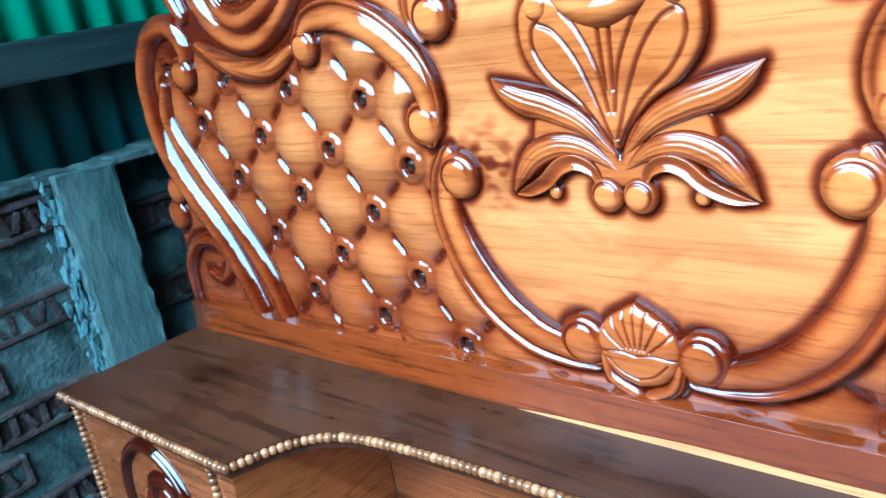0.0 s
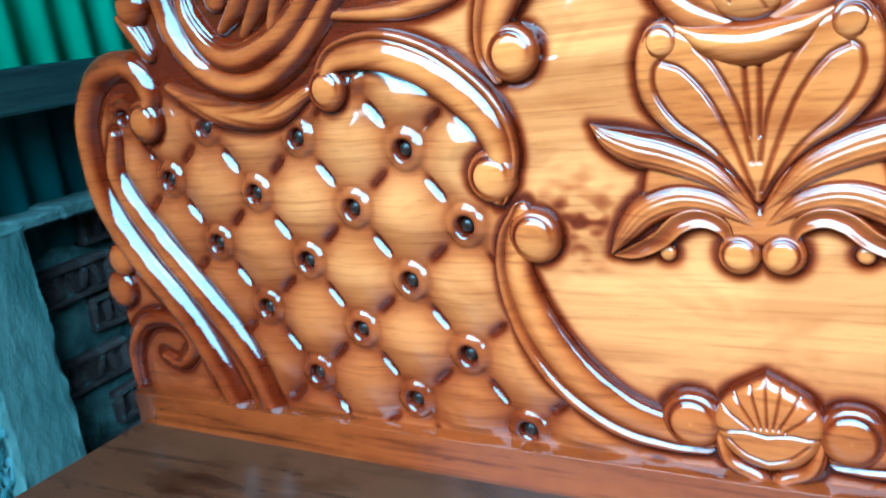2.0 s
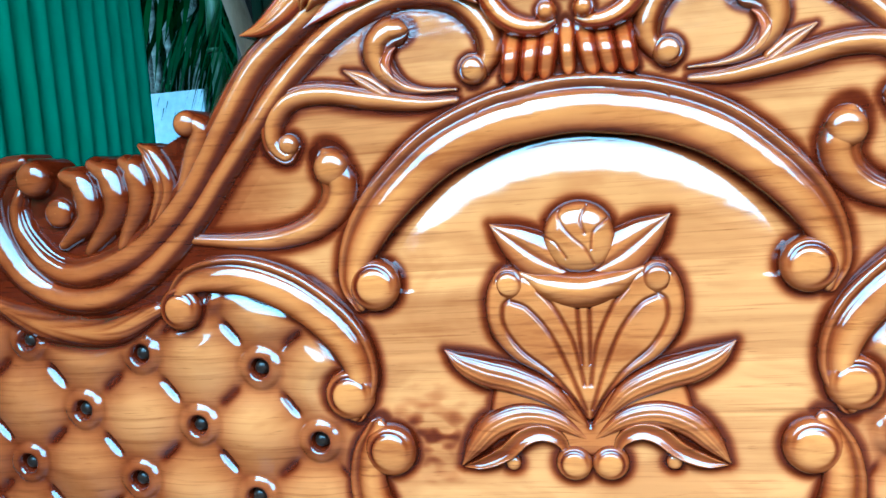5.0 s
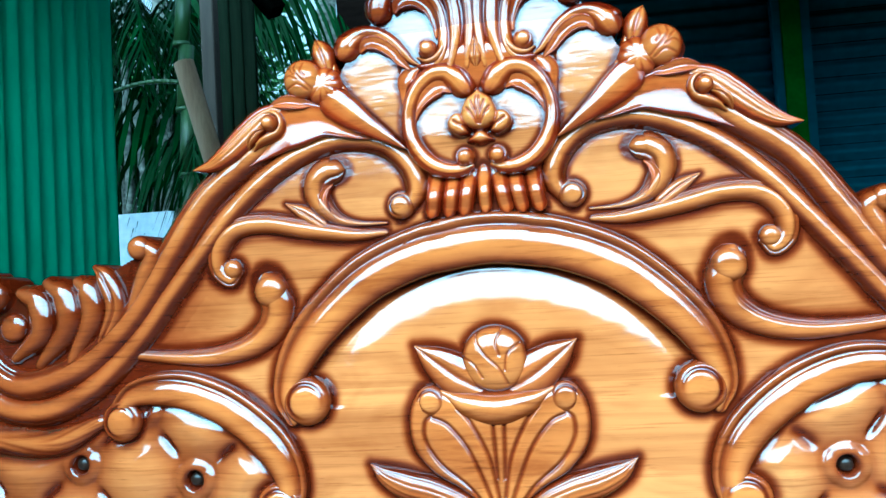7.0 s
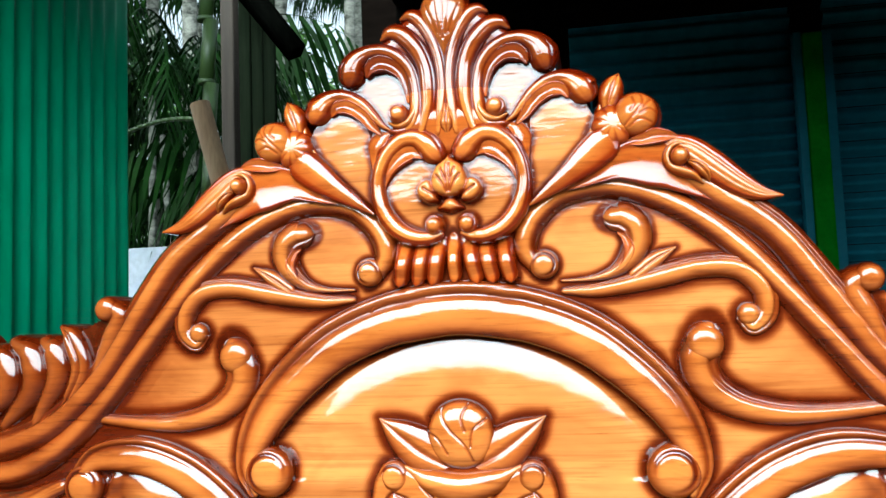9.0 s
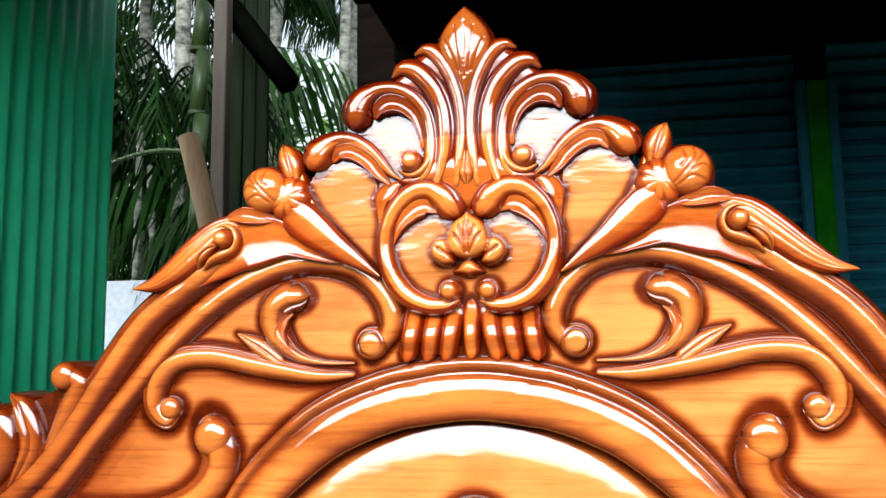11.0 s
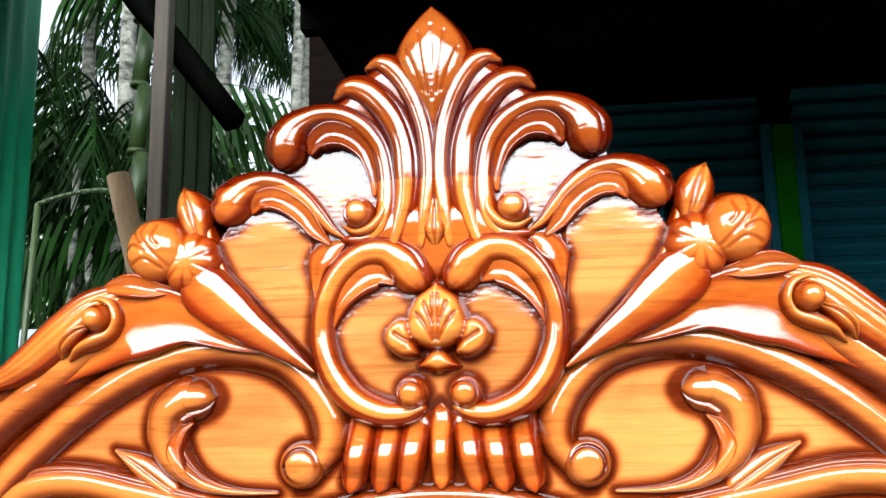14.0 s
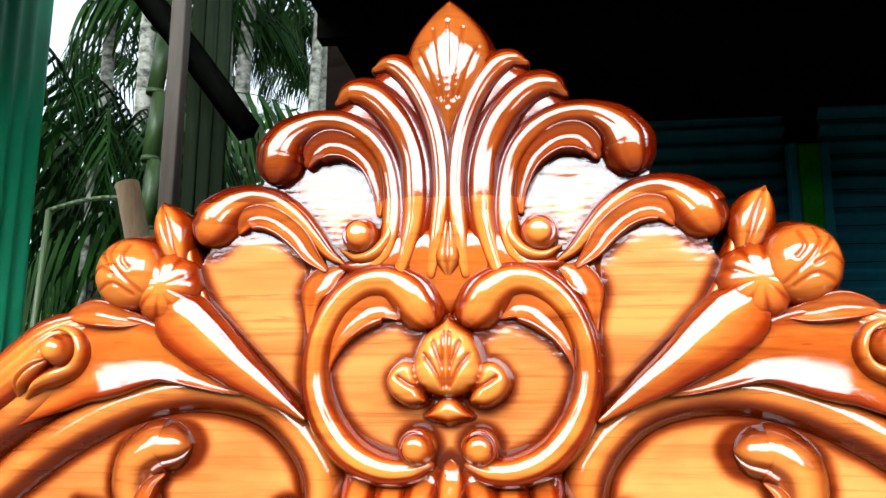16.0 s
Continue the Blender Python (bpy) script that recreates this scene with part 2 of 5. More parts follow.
# ---- mesh tools ----
def part(name, me, mat, parent=None, label=""):
    """Links a bmesh or mesh as one smooth object under a thing or a part."""
    if isinstance(me, bmesh.types.BMesh):
        data = bpy.data.meshes.new(name)
        me.to_mesh(data)
        me.free()
    else:
        data = me
    ob = new(name, data)
    if mat and not data.materials:
        data.materials.append(mat)
    ob.parent = parent
    if label:
        tagged(ob, label)
    return ob


def mesh_of(name, verts, faces, stain_shade=None, smooth=True):
    me = bpy.data.meshes.new(name)
    me.from_pydata([tuple(v) for v in verts], [], [tuple(f) for f in faces])
    me.polygons.foreach_set("use_smooth", [smooth] * len(me.polygons))
    if stain_shade is not None:
        at = me.attributes.new("stain_shade", "FLOAT", "POINT")
        at.data.foreach_set("value", np.asarray(stain_shade, dtype=np.float32))
    me.update()
    return me


def box(bm, x0, x1, y0, y1, z0, z1, bevel=0.0, seg=2):
    made = bmesh.ops.create_cube(bm, size=1.0)["verts"]
    bmesh.ops.scale(bm, vec=(x1 - x0, y1 - y0, z1 - z0), verts=made)
    bmesh.ops.translate(bm, vec=((x0 + x1) / 2, (y0 + y1) / 2, (z0 + z1) / 2), verts=made)
    if bevel:
        edges = {e for v in made for e in v.link_edges}
        bmesh.ops.bevel(bm, geom=list(edges), offset=bevel, segments=seg, affect="EDGES", profile=0.6)
    return bm


def rod(bm, a, b, r0, r1, sides=10, rings=1, wobble=0.0):
    """A tapered round bar from a to b."""
    a, b = Vector(a), Vector(b)
    q = (b - a).to_track_quat("Z", "Y")
    loops = []
    for k in range(rings + 1):
        f = k / rings
        c, r = a.lerp(b, f), r0 + (r1 - r0) * f
        c = c + Vector((random.uniform(-1, 1), random.uniform(-1, 1), 0)) * wobble
        loops.append([bm.verts.new(c + q @ Vector((r * math.cos(2 * math.pi * s / sides), r * math.sin(2 * math.pi * s / sides), 0))) for s in range(sides)])
    for p0, p1 in zip(loops, loops[1:]):
        for s in range(sides):
            bm.faces.new((p0[s], p0[(s + 1) % sides], p1[(s + 1) % sides], p1[s])).smooth = True
    bm.faces.new(loops[0][::-1])
    bm.faces.new(loops[-1])
    return bm


def glide(pts, n=9):
    """A smooth line through the control points."""
    p = np.array(pts, dtype=float)
    e = np.vstack([2 * p[0] - p[1], p, 2 * p[-1] - p[-2]])
    out = []
    for k in range(1, len(e) - 2):
        a, b, c, d = e[k - 1:k + 3]
        for f in np.linspace(0, 1, n, endpoint=False):
            out.append(0.5 * (2 * b + (c - a) * f + (2 * a - 5 * b + 4 * c - d) * f ** 2 + (3 * b - a - 3 * c + d) * f ** 3))
    out.append(p[-1])
    out = np.array(out)
    out[:, 2] = np.maximum(out[:, 2], 0.001)
    return out


# cross-sections of the carving: height over s in -1 .. 1 (s = +1 lies on the left of the line's way)
def bump_at(s, c, r):
    return np.sqrt(np.clip(1 - ((s - c) / r) ** 2, 0, 1))


def sec_round(s):
    return (1 - np.abs(s) ** 2.1) ** 0.9


def sec_rim(s):
    return np.maximum(0.85 * bump_at(s, 0.76, 0.24), 1.0 * bump_at(s, -0.24, 0.76) ** 0.8)


def sec_rim_r(s):
    return sec_rim(-s)


def sec_scroll(s):
    return (1 - np.abs(s) ** 2.1) ** 0.85 - 0.30 * np.exp(-((s - 0.50) / 0.11) ** 2)


def sec_ribbon(s):
    return (1 - np.abs(s) ** 2.5) ** 0.75 - 0.11 * np.exp(-((s - 0.50) / 0.09) ** 2) - 0.05 * np.exp(-((s + 0.28) / 0.07) ** 2)


def sec_ribbon_r(s):
    return sec_ribbon(-s)


def sec_scoop(s):
    return (0.50 + 0.50 * np.abs(s) ** 1.7) * (1 - np.abs(s) ** 12) ** 0.7


def sec_dish(s):
    return (0.62 + 0.38 * np.abs(s) ** 2) * (1 - np.abs(s) ** 18) ** 0.7


def sec_vee(s):
    c = 0.15
    return np.where(s > c, 1 - 0.30 * np.clip(s - c, 0, 1) / (1 - c) - 0.6 * np.clip(s - 0.8, 0, 1) / 0.2, 1 - 0.55 * (np.clip(c - s, 0, 2) / (1 + c)) ** 0.8 - 0.3 * np.clip(-s - 0.85, 0, 1) / 0.15)


def sec_flank(s):
    return (1 - np.abs(s) ** 3.2) ** 0.8


def sec_frond(s):
    lines = sum(np.exp(-((s - c) / 0.07) ** 2) for c in (-0.52, -0.16, 0.2, 0.56))
    return (1 - np.abs(s) ** 2.4) ** 0.7 - 0.13 * lines


def sec_leaf(s):
    return bump_at(s, 0, 1) * (1 - 0.34 * np.exp(-(s / 0.16) ** 2))


def spray_shade(x, z):
    """Darker brown lacquer towards the sides and the foot of the board, with the left side's shade painted in."""
    a = np.clip((np.abs(x) - 0.36) / 0.45, 0, 1)
    b = np.clip((1.13 - z) / 0.18, 0, 1) * np.clip((np.abs(x) - 0.05) / 0.2, 0.75, 1)
    # upper outer corners: much stronger on the left, where the wall's shade is painted
    c = np.clip((np.abs(x) - 0.29) / 0.16, 0, 1) * np.clip((z - 1.32) / 0.06, 0, 1)
    return np.clip(0.26 * a * a * (3 - 2 * a) + 0.32 * b + 0.62 * c * np.where(x > 0, 0.35, 1.25) + 0.35 * np.clip((-x - 0.38) / 0.1, 0, 1) * np.clip((z - 1.33) / 0.05, 0, 1), 0, 1)


def z_flower(p):
    """The flower carries more brown glaze than the bands round it."""
    return abs(p[0]) < 0.05 and 1.14 < p[1] < 1.36


def inside(poly, x, z):
    hit = np.zeros(x.shape, bool)
    for (x0, z0), (x1, z1) in zip(poly, poly[1:] + poly[:1]):
        if z0 != z1:
            hit ^= ((z0 > z) != (z1 > z)) & (x < (x1 - x0) * (z - z0) / (z1 - z0) + x0)
    return hit


FIELD = []  # all carving drawn so far: samples of x, z, half width


def carve(name, pts, h, section=sec_round, parent=None, back=0.012, lift=0.0, veins=0, mats=None, both=True, label="", n=9, dark=0, tint=0.0):
    """A carved band swept along pts (x, z, width) on the face of the board, on the right half and, mirrored, on the left."""
    h *= 0.85 if lift else 0.78
    grade = None
    if len(pts[0]) > 3:
        grade = glide([(p[0], p[3], 1) for p in pts], 16 if veins else n)[:, 1]
        grade = np.concatenate([[grade[0]] * 4, grade, [grade[-1]] * 4])
    line = glide([p[:3] for p in pts], 16 if veins else n)
    # rounded ends
    tan0, tan1 = line[0, :2] - line[1, :2], line[-1, :2] - line[-2, :2]
    tan0, tan1 = tan0 / np.linalg.norm(tan0), tan1 / np.linalg.norm(tan1)
    def cap(p, tan):
        return [np.array([*(p[:2] + tan * p[2] * 0.5 * math.sin(a)), max(0.0006, p[2] * math.cos(a))]) for a in (0.5, 0.9, 1.25, 1.5)]
    line = np.vstack([cap(line[0], tan0)[::-1], line, cap(line[-1], tan1)])
    tan = np.gradient(line[:, :2], axis=0)
    tan /= np.linalg.norm(tan, axis=1)[:, None] + 1e-9
    nor = np.stack([-tan[:, 1], tan[:, 0]], 1)
    s = np.sin(np.linspace(-1, 1, 33) * np.pi / 2)
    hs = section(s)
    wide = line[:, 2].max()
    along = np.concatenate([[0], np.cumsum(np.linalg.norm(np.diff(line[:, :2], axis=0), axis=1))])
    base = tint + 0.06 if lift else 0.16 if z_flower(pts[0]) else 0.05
    verts, stain_shade = [], []
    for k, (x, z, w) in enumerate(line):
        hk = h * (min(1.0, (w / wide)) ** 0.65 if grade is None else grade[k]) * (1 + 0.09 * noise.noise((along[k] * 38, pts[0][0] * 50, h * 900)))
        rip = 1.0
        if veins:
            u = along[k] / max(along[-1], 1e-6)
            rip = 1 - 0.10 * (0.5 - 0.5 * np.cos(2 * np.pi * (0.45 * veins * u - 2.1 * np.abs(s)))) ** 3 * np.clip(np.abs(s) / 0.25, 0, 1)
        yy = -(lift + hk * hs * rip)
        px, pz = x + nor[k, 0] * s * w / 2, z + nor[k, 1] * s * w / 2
        # the shade of low flanks and grooves is put into tone with the stain
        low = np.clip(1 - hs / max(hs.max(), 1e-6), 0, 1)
        tone = np.clip((0.90 if lift else 0.95) * low ** (1.0 if lift else 0.9) + base + (0.85 * np.clip((np.abs(s) - 0.48) / 0.45, 0, 1) ** 1.2 if lift else 0.36 * np.clip((np.abs(s) - 0.6) / 0.4, 0, 1) ** 1.4) + spray_shade(x, z) + 3.5 * (1 - rip) + ((0.80 if lift else 0.45) * np.clip((dark * s - 0.26) / 0.30, 0, 1) if dark else 0) + (0.75, 0.6, 0.4, 0.2, 0.08)[min(k, len(line) - 1 - k, 4)] * (1 if lift else 0.5), 0, 1)
        verts += [(px[0], back, pz[0]), *zip(px, yy, pz), (px[-1], back, pz[-1])]
        stain_shade += [1.0, *tone, 1.0]
    m, c = len(s) + 2, len(line)
    faces = [(k * m + j, k * m + j + 1, (k + 1) * m + j + 1, (k + 1) * m + j) for k in range(c - 1) for j in range(m - 1)]
    v = np.array(verts)
    made = []
    for side in ((1, -1) if both else (1,)):
        vv = v * np.array([side, 1, 1])
        f = faces if side < 0 else [q[::-1] for q in faces]
        made.append(part(name, mesh_of(name, vv, f, stain_shade), mats or (TEAK_CREST if lift else TEAK_CARVED), parent, label))
        for (x, z, w), (x2, z2, w2) in zip(line, line[1:]):
            FIELD.append((x * side, z, w / 2))
            FIELD.append(((x + x2) / 2 * side, (z + z2) / 2, (w + w2) / 4))
    return made


def dome(name, x, z, r, h, parent=None, groove=0.0, ribs=0, squash=1.0, lift=0.0, back=0.012, mats=None, both=True, label="", swirl=0.0, turn=0.0):
    """A carved boss: a rounded knob with an optional ring groove or radiating cuts."""
    rings, sides = 18, 64
    h *= 0.95 if lift else 0.74
    verts, stain_shade = [(0, -(lift + h), 0)], [0.1]
    for k in range(1, rings + 1):
        f = k / rings
        for q in range(sides):
            a = 2 * math.pi * q / sides
            hh = h * max(0, 1 - f ** 3.0) ** 0.6
            cut = 0.0
            if groove:
                cut += groove * math.exp(-((f - 0.68) / 0.07) ** 2) * (0.5 + 0.5 * math.cos(a - 0.8))
            if ribs:
                cut += (0.08 if ribs > 6 else 0.05) * h * abs(math.cos(ribs * (a + swirl * f) / 2)) ** (12 if ribs > 6 else 30) * min(1, max(0, f * 2.2 - 0.4))
            y = -(lift + hh - cut)
            rr = r * f * (1 + (0.05 * f * abs(math.cos(ribs * (a + swirl * f) / 2 + math.pi / 2)) if ribs > 6 else 0))
            verts.append((rr * math.cos(a), y, rr * squash * math.sin(a)))
            # stain, plus painted shade round the foot of the boss and in its cuts
            stain_shade.append(min(1, (0.16 if lift else 0.08) + 0.9 * f ** (3.2 if lift else 5) + (cut / h) * 6 + float(spray_shade(np.float64(x), z))))
    for q in range(sides):
        a = 2 * math.pi * q / sides
        verts.append((r * math.cos(a), back, r * squash * math.sin(a)))
        stain_shade.append(1.0)
    rings += 1
    faces = [(0, 1 + q, 1 + (q + 1) % sides) for q in range(sides)]
    for k in range(rings - 1):
        for q in range(sides):
            a, b = 1 + k * sides + q, 1 + k * sides + (q + 1) % sides
            faces.append((a, a + sides, b + sides, b))
    v = np.array(verts)
    ca, sa = math.cos(turn), math.sin(turn)
    v[:, 0], v[:, 2] = v[:, 0] * ca - v[:, 2] * sa, v[:, 0] * sa + v[:, 2] * ca
    made = []
    for side in ((1, -1) if both else (1,)):
        vv = (v + np.array([x, 0, z])) * np.array([side, 1, 1])
        f = [q[::-1] for q in faces] if side < 0 else faces
        made.append(part(name, mesh_of(name, vv, f, stain_shade), mats or (TEAK_CREST if lift else TEAK_CARVED), parent, label))
        FIELD.append((x * side, z, r * min(1, squash)))
    return made


def ring_of(x, z, r, n=14):
    return [(x + r * math.cos(2 * math.pi * k / n), z + r * math.sin(2 * math.pi * k / n)) for k in range(n)]


def relief(name, shapes, cuts, parent=None, lift=0.0, step=0.001, glaze=0.10, cut=0.0030, lean=0.0, mats=None, both=True, label=""):
    """One carved plate: rounded outlines (right halves, mirrored) of their own height and rounding, with incised lines."""
    def rounded(pts):
        return glide([(x, z, 1) for x, z in pts], 8)[:, :2]
    sides = []
    for pts, h, e in shapes:
        right = rounded(pts + pts[:1])[:-1] if not both else rounded(pts)
        if not both:
            sides.append((right, h, e))
            continue
        closed = abs(pts[0][0]) < 0.01 and abs(pts[-1][0]) < 0.01
        if closed:
            right[0, 0] = right[-1, 0] = 0.0
            sides.append((np.vstack([right, (right * [-1, 1])[::-1]]), h, e))
        else:
            sides += [(right, h, e), (right * [-1, 1], h, e)]
    every = np.vstack([p for p, _, _ in sides])
    xs = np.arange(every[:, 0].min() - 0.004, every[:, 0].max() + 0.004, step)
    zs = np.arange(every[:, 1].min() - 0.004, every[:, 1].max() + 0.004, step)
    px, pz = np.meshgrid(xs, zs)
    high, rim = np.full(px.shape, -1.0), np.full(px.shape, -1.0)
    for poly, h, e in sides:
        loop = np.vstack([poly, poly[:1]])
        dense = np.vstack([loop[:-1] + (loop[1:] - loop[:-1]) * f for f in (0.0, 0.25, 0.5, 0.75)])
        d = np.full(px.shape, 1.0)
        for x, z in dense:
            d = np.minimum(d, np.hypot(px - x, pz - z))
        d = np.where(inside([tuple(p) for p in poly], px, pz), d, -d)
        up = np.where(d > 0, h * np.sqrt(np.clip(1 - (1 - np.clip(d / e, 0, 1)) ** 2, 0, 1)), d * 3)
        rim = np.where(up > high, d, rim)
        high = np.maximum(high, up)
    groove = np.zeros(px.shape)
    for pts in cuts:
        fine = glide([(x, z, 1) for x, z in pts], 24)[:, :2]
        for flip in (1, -1) if both else (1,):
            d = np.full(px.shape, 1.0)
            for x, z in fine:
                d = np.minimum(d, np.hypot(px - x * flip, pz - z))
            groove = np.maximum(groove, np.exp(-(d / (0.0021 if step > 0.0009 else 0.0012)) ** 2))
    top = np.where(rim > 0, high - cut * groove * np.clip(rim / 0.004, 0, 1), high)
    keep = rim > -0.0035
    idx = np.full(px.shape, -1)
    idx[keep] = np.arange(keep.sum())
    full = keep[:-1, :-1] & keep[1:, :-1] & keep[:-1, 1:] & keep[1:, 1:]
    quads = np.stack([idx[:-1, :-1][full], idx[:-1, 1:][full], idx[1:, 1:][full], idx[1:, :-1][full]], 1)
    # glaze, with contact shade painted in along rims and cuts
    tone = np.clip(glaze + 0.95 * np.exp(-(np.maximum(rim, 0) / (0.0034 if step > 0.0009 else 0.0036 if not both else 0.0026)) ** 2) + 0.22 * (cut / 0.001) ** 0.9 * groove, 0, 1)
    for x, z, r in zip(px[rim > 0.002][::37], pz[rim > 0.002][::37], rim[rim > 0.002][::37]):
        FIELD.append((x, z, r))
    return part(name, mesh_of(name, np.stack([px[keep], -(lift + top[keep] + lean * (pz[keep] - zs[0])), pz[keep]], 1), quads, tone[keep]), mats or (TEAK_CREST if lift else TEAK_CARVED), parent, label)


# ---- ground, walls, roof ----
def flat_sheet(name, mat, x0, x1, y0, y1, z, kind_label, category, nx=2, ny=2, rough=0.0):
    v = [(x0 + (x1 - x0) * i / nx, y0 + (y1 - y0) * j / ny, z + (noise.noise((i * 0.7, j * 0.7, 3.0)) * rough)) for j in range(ny + 1) for i in range(nx + 1)]
    f = [(j * (nx + 1) + i, j * (nx + 1) + i + 1, (j + 1) * (nx + 1) + i + 1, (j + 1) * (nx + 1) + i) for j in range(ny) for i in range(nx)]
    return tagged(part(name, mesh_of(name, v, f), mat), kind_label, category, kind="structure")


flat_sheet("ground", EARTH, -400, 400, -400, 400, 0.0, "trodden bare earth floor and yard", "ground", 40, 40)


def corrugated(name, mat, length, height, pitch=0.076, depth=0.009, parent=None, thick=0.002):
    """A corrugated sheet in the plane of u (along) and v (up), waves across u."""
    n = max(8, int(length / pitch * 10))
    verts, faces = [], []
    for side in (0, 1):
        for k in range(n + 1):
            u = length * k / n
            w = depth * math.sin(2 * math.pi * u / pitch) + side * thick
            verts += [(u, w, 0), (u, w, height)]
    m = 2 * (n + 1)
    for side in (0, 1):
        for k in range(n):
            a = side * m + 2 * k
            q = (a, a + 2, a + 3, a + 1)
            faces.append(q if side == 0 else q[::-1])
    for k in range(n):
        a = 2 * k + 1
        faces.append((a, a + 2, a + 2 + m, a + m))
        a = 2 * k
        faces.append((a + 2, a, a + m, a + 2 + m))
    return part(name, mesh_of(name, verts, faces), mat, parent)


# side wall: brick on edge below, timber rail, painted iron above
side_wall = tagged(new("wall_west"), "half-built brick wall with green corrugated iron above it", "wall", kind="structure")
bm = bmesh.new()
box(bm, -1.34, -1.135, -1.0, -0.09, 0.0, 1.165)
box(bm, -1.34, -1.20, -0.09, 0.62, 0.0, 1.165)
part("wall_core", bm, MORTAR, side_wall)
sheet_low = corrugated("old_sheet", SHEET_OLD, 2.4, 0.62, parent=side_wall)
sheet_low.matrix_world = pose(-1.19, -1.0, 1.10, 0, 0, 90)
for k, (y0, ln) in enumerate(((-1.0, 0.85), (-0.16, 0.85), (0.68, 0.83))):
    ob = corrugated("iron_sheet", SHEET, ln, 1.9, parent=side_wall)
    ob.matrix_world = pose(-1.12 - 0.004 * (k % 2), y0, 1.36, 0, 0, 90)
bm = bmesh.new()
box(bm, -1.115, -1.06, -1.0, 1.5, 1.34, 1.41, 0.006)
part("timber_rail", bm, BEAM, side_wall, "rough grey timber rail")
bm = bmesh.new()
box(bm, -1.15, -1.085, -0.095, 0.03, 0.0, 1.178, 0.003, 1)
bmesh.ops.subdivide_edges(bm, edges=[e for e in bm.edges if e.calc_length() > 0.05], cuts=14, use_grid_fill=True)
bmesh.ops.subdivide_edges(bm, edges=[e for e in bm.edges if e.calc_length() > 0.03], cuts=8, use_grid_fill=True)
for v in bm.verts:
    edge = min(abs(v.co.y + 0.095), abs(v.co.y - 0.03), abs(v.co.z - 1.178)) < 0.008
    k = 0.009 if edge else 0.0015
    v.co += Vector((noise.noise(v.co * 19), noise.noise(v.co * 31 + Vector((3, 0, 0))), noise.noise(v.co * 27))) * k
part("pier", bm, PLASTER, side_wall, "cement-rendered pier with ragged edges")
bm = bmesh.new()
for k in range(20):
    y = -1.0 + 1.6 * k / 20
    box(bm, -1.30, -1.105 + random.uniform(-0.012, 0.008), y, y + 0.083, 1.16, 1.172 + random.uniform(0, 0.012), 0.004, 1)
part("mortar_bed", bm, MORTAR, side_wall, "crumbling bed of cement on the wall top")


def brick_mesh():
    """One brick on edge, its pressed panel facing the room, with raised strokes in the panel."""
    bm = bmesh.new()
    box(bm, -0.05, 0.0, -0.112, 0.112, -0.0345, 0.0345, 0.004, 1)
    face = max(bm.faces, key=lambda f: f.calc_center_median().x)
    r = bmesh.ops.inset_region(bm, faces=[face], thickness=0.010, depth=0.0)
    r = bmesh.ops.inset_region(bm, faces=[face], thickness=0.003, depth=-0.014)
    for k, (y, t) in enumerate(((-0.072, 0.0), (-0.044, 0.45), (-0.016, 0.0), (0.018, 0.35), (0.042, -0.35), (0.070, 0.3))):
        made = box(bmesh.new(), -0.012, -0.002, -0.005, 0.005, -0.019, 0.019)
        made.transform(Matrix.Translation((0, y, 0)) @ Matrix.Rotation(t, 4, "X"))
        tmp = bpy.data.meshes.new("stroke")
        made.to_mesh(tmp)
        made.free()
        bm.from_mesh(tmp)
        bpy.data.meshes.remove(tmp)
    me = bpy.data.meshes.new("brick")
    bm.to_mesh(me)
    bm.free()
    me.materials.append(BRICK)
    return me


# crumbs of mortar squeezed out beside the pier
bm = bmesh.new()
rng = random.Random(3)
for k in range(260):
    z = rng.uniform(0.3, 1.17)
    c = Vector((-1.100 + rng.uniform(-0.025, 0.010), -0.102 + rng.gauss(0, 0.009), z))
    made = bmesh.ops.create_icosphere(bm, subdivisions=1, radius=rng.uniform(0.003, 0.008))["verts"]
    for v in made:
        q = v.co + Vector([rng.uniform(-0.003, 0.003) for _ in range(3)])
        v.co = Vector((q.x * 0.7, q.y * 0.9, q.z * 2.4)) + c
part("mortar_crumbs", bm, CLOT, side_wall, "pale crumbling mortar beside the pier")
BRICK_MESH = brick_mesh()
for row in range(13):
    z = 1.120 - row * 0.086
    for k in range(9):
        y = -1.52 + k * 0.262 + (0.09 if row % 2 else 0.0)
        if -0.19 < y < 0.10 or y > 0.6 or y < -0.9:
            continue
        ob = new("brick", BRICK_MESH)
        ob.parent = side_wall
        ob.matrix_basis = pose((-1.122 if y < 0 else -1.175) + random.uniform(-0.006, 0.012), y + random.uniform(-0.008, 0.008), z + random.uniform(-0.006, 0.006), random.uniform(-4, 4), 0, random.uniform(-3, 3))
        ob.scale = (1, random.uniform(0.94, 1.02), random.uniform(0.94, 1.0))

side_wall.matrix_basis = Matrix.Translation((-1.1, 0, 0)) @ Matrix.Rotation(radians(6.5), 4, "Z") @ Matrix.Translation((1.1, 0, 0))

# back wall: dark boards, and nearer by, blue slatted iron beside a green post
back_wall = tagged(new("wall_north"), "dark back wall with blue corrugated iron and a green post", "wall", kind="structure")
for x0, ln, z1 in ((0.05, 0.98, 2.85), (1.17, 2.6, 2.88)):
    ob = corrugated("blue_sheet", BLUE, z1, ln, 0.076, 0.021, back_wall)
    ob.matrix_world = Matrix.Translation((x0, 3.05, 0.0)) @ Matrix(((0, 0, 1, 0), (0, 1, 0, 0), (1, 0, 0, 0), (0, 0, 0, 1)))
bm = bmesh.new()
box(bm, 1.062, 1.142, 2.96, 3.03, 0.0, 2.70, 0.006)
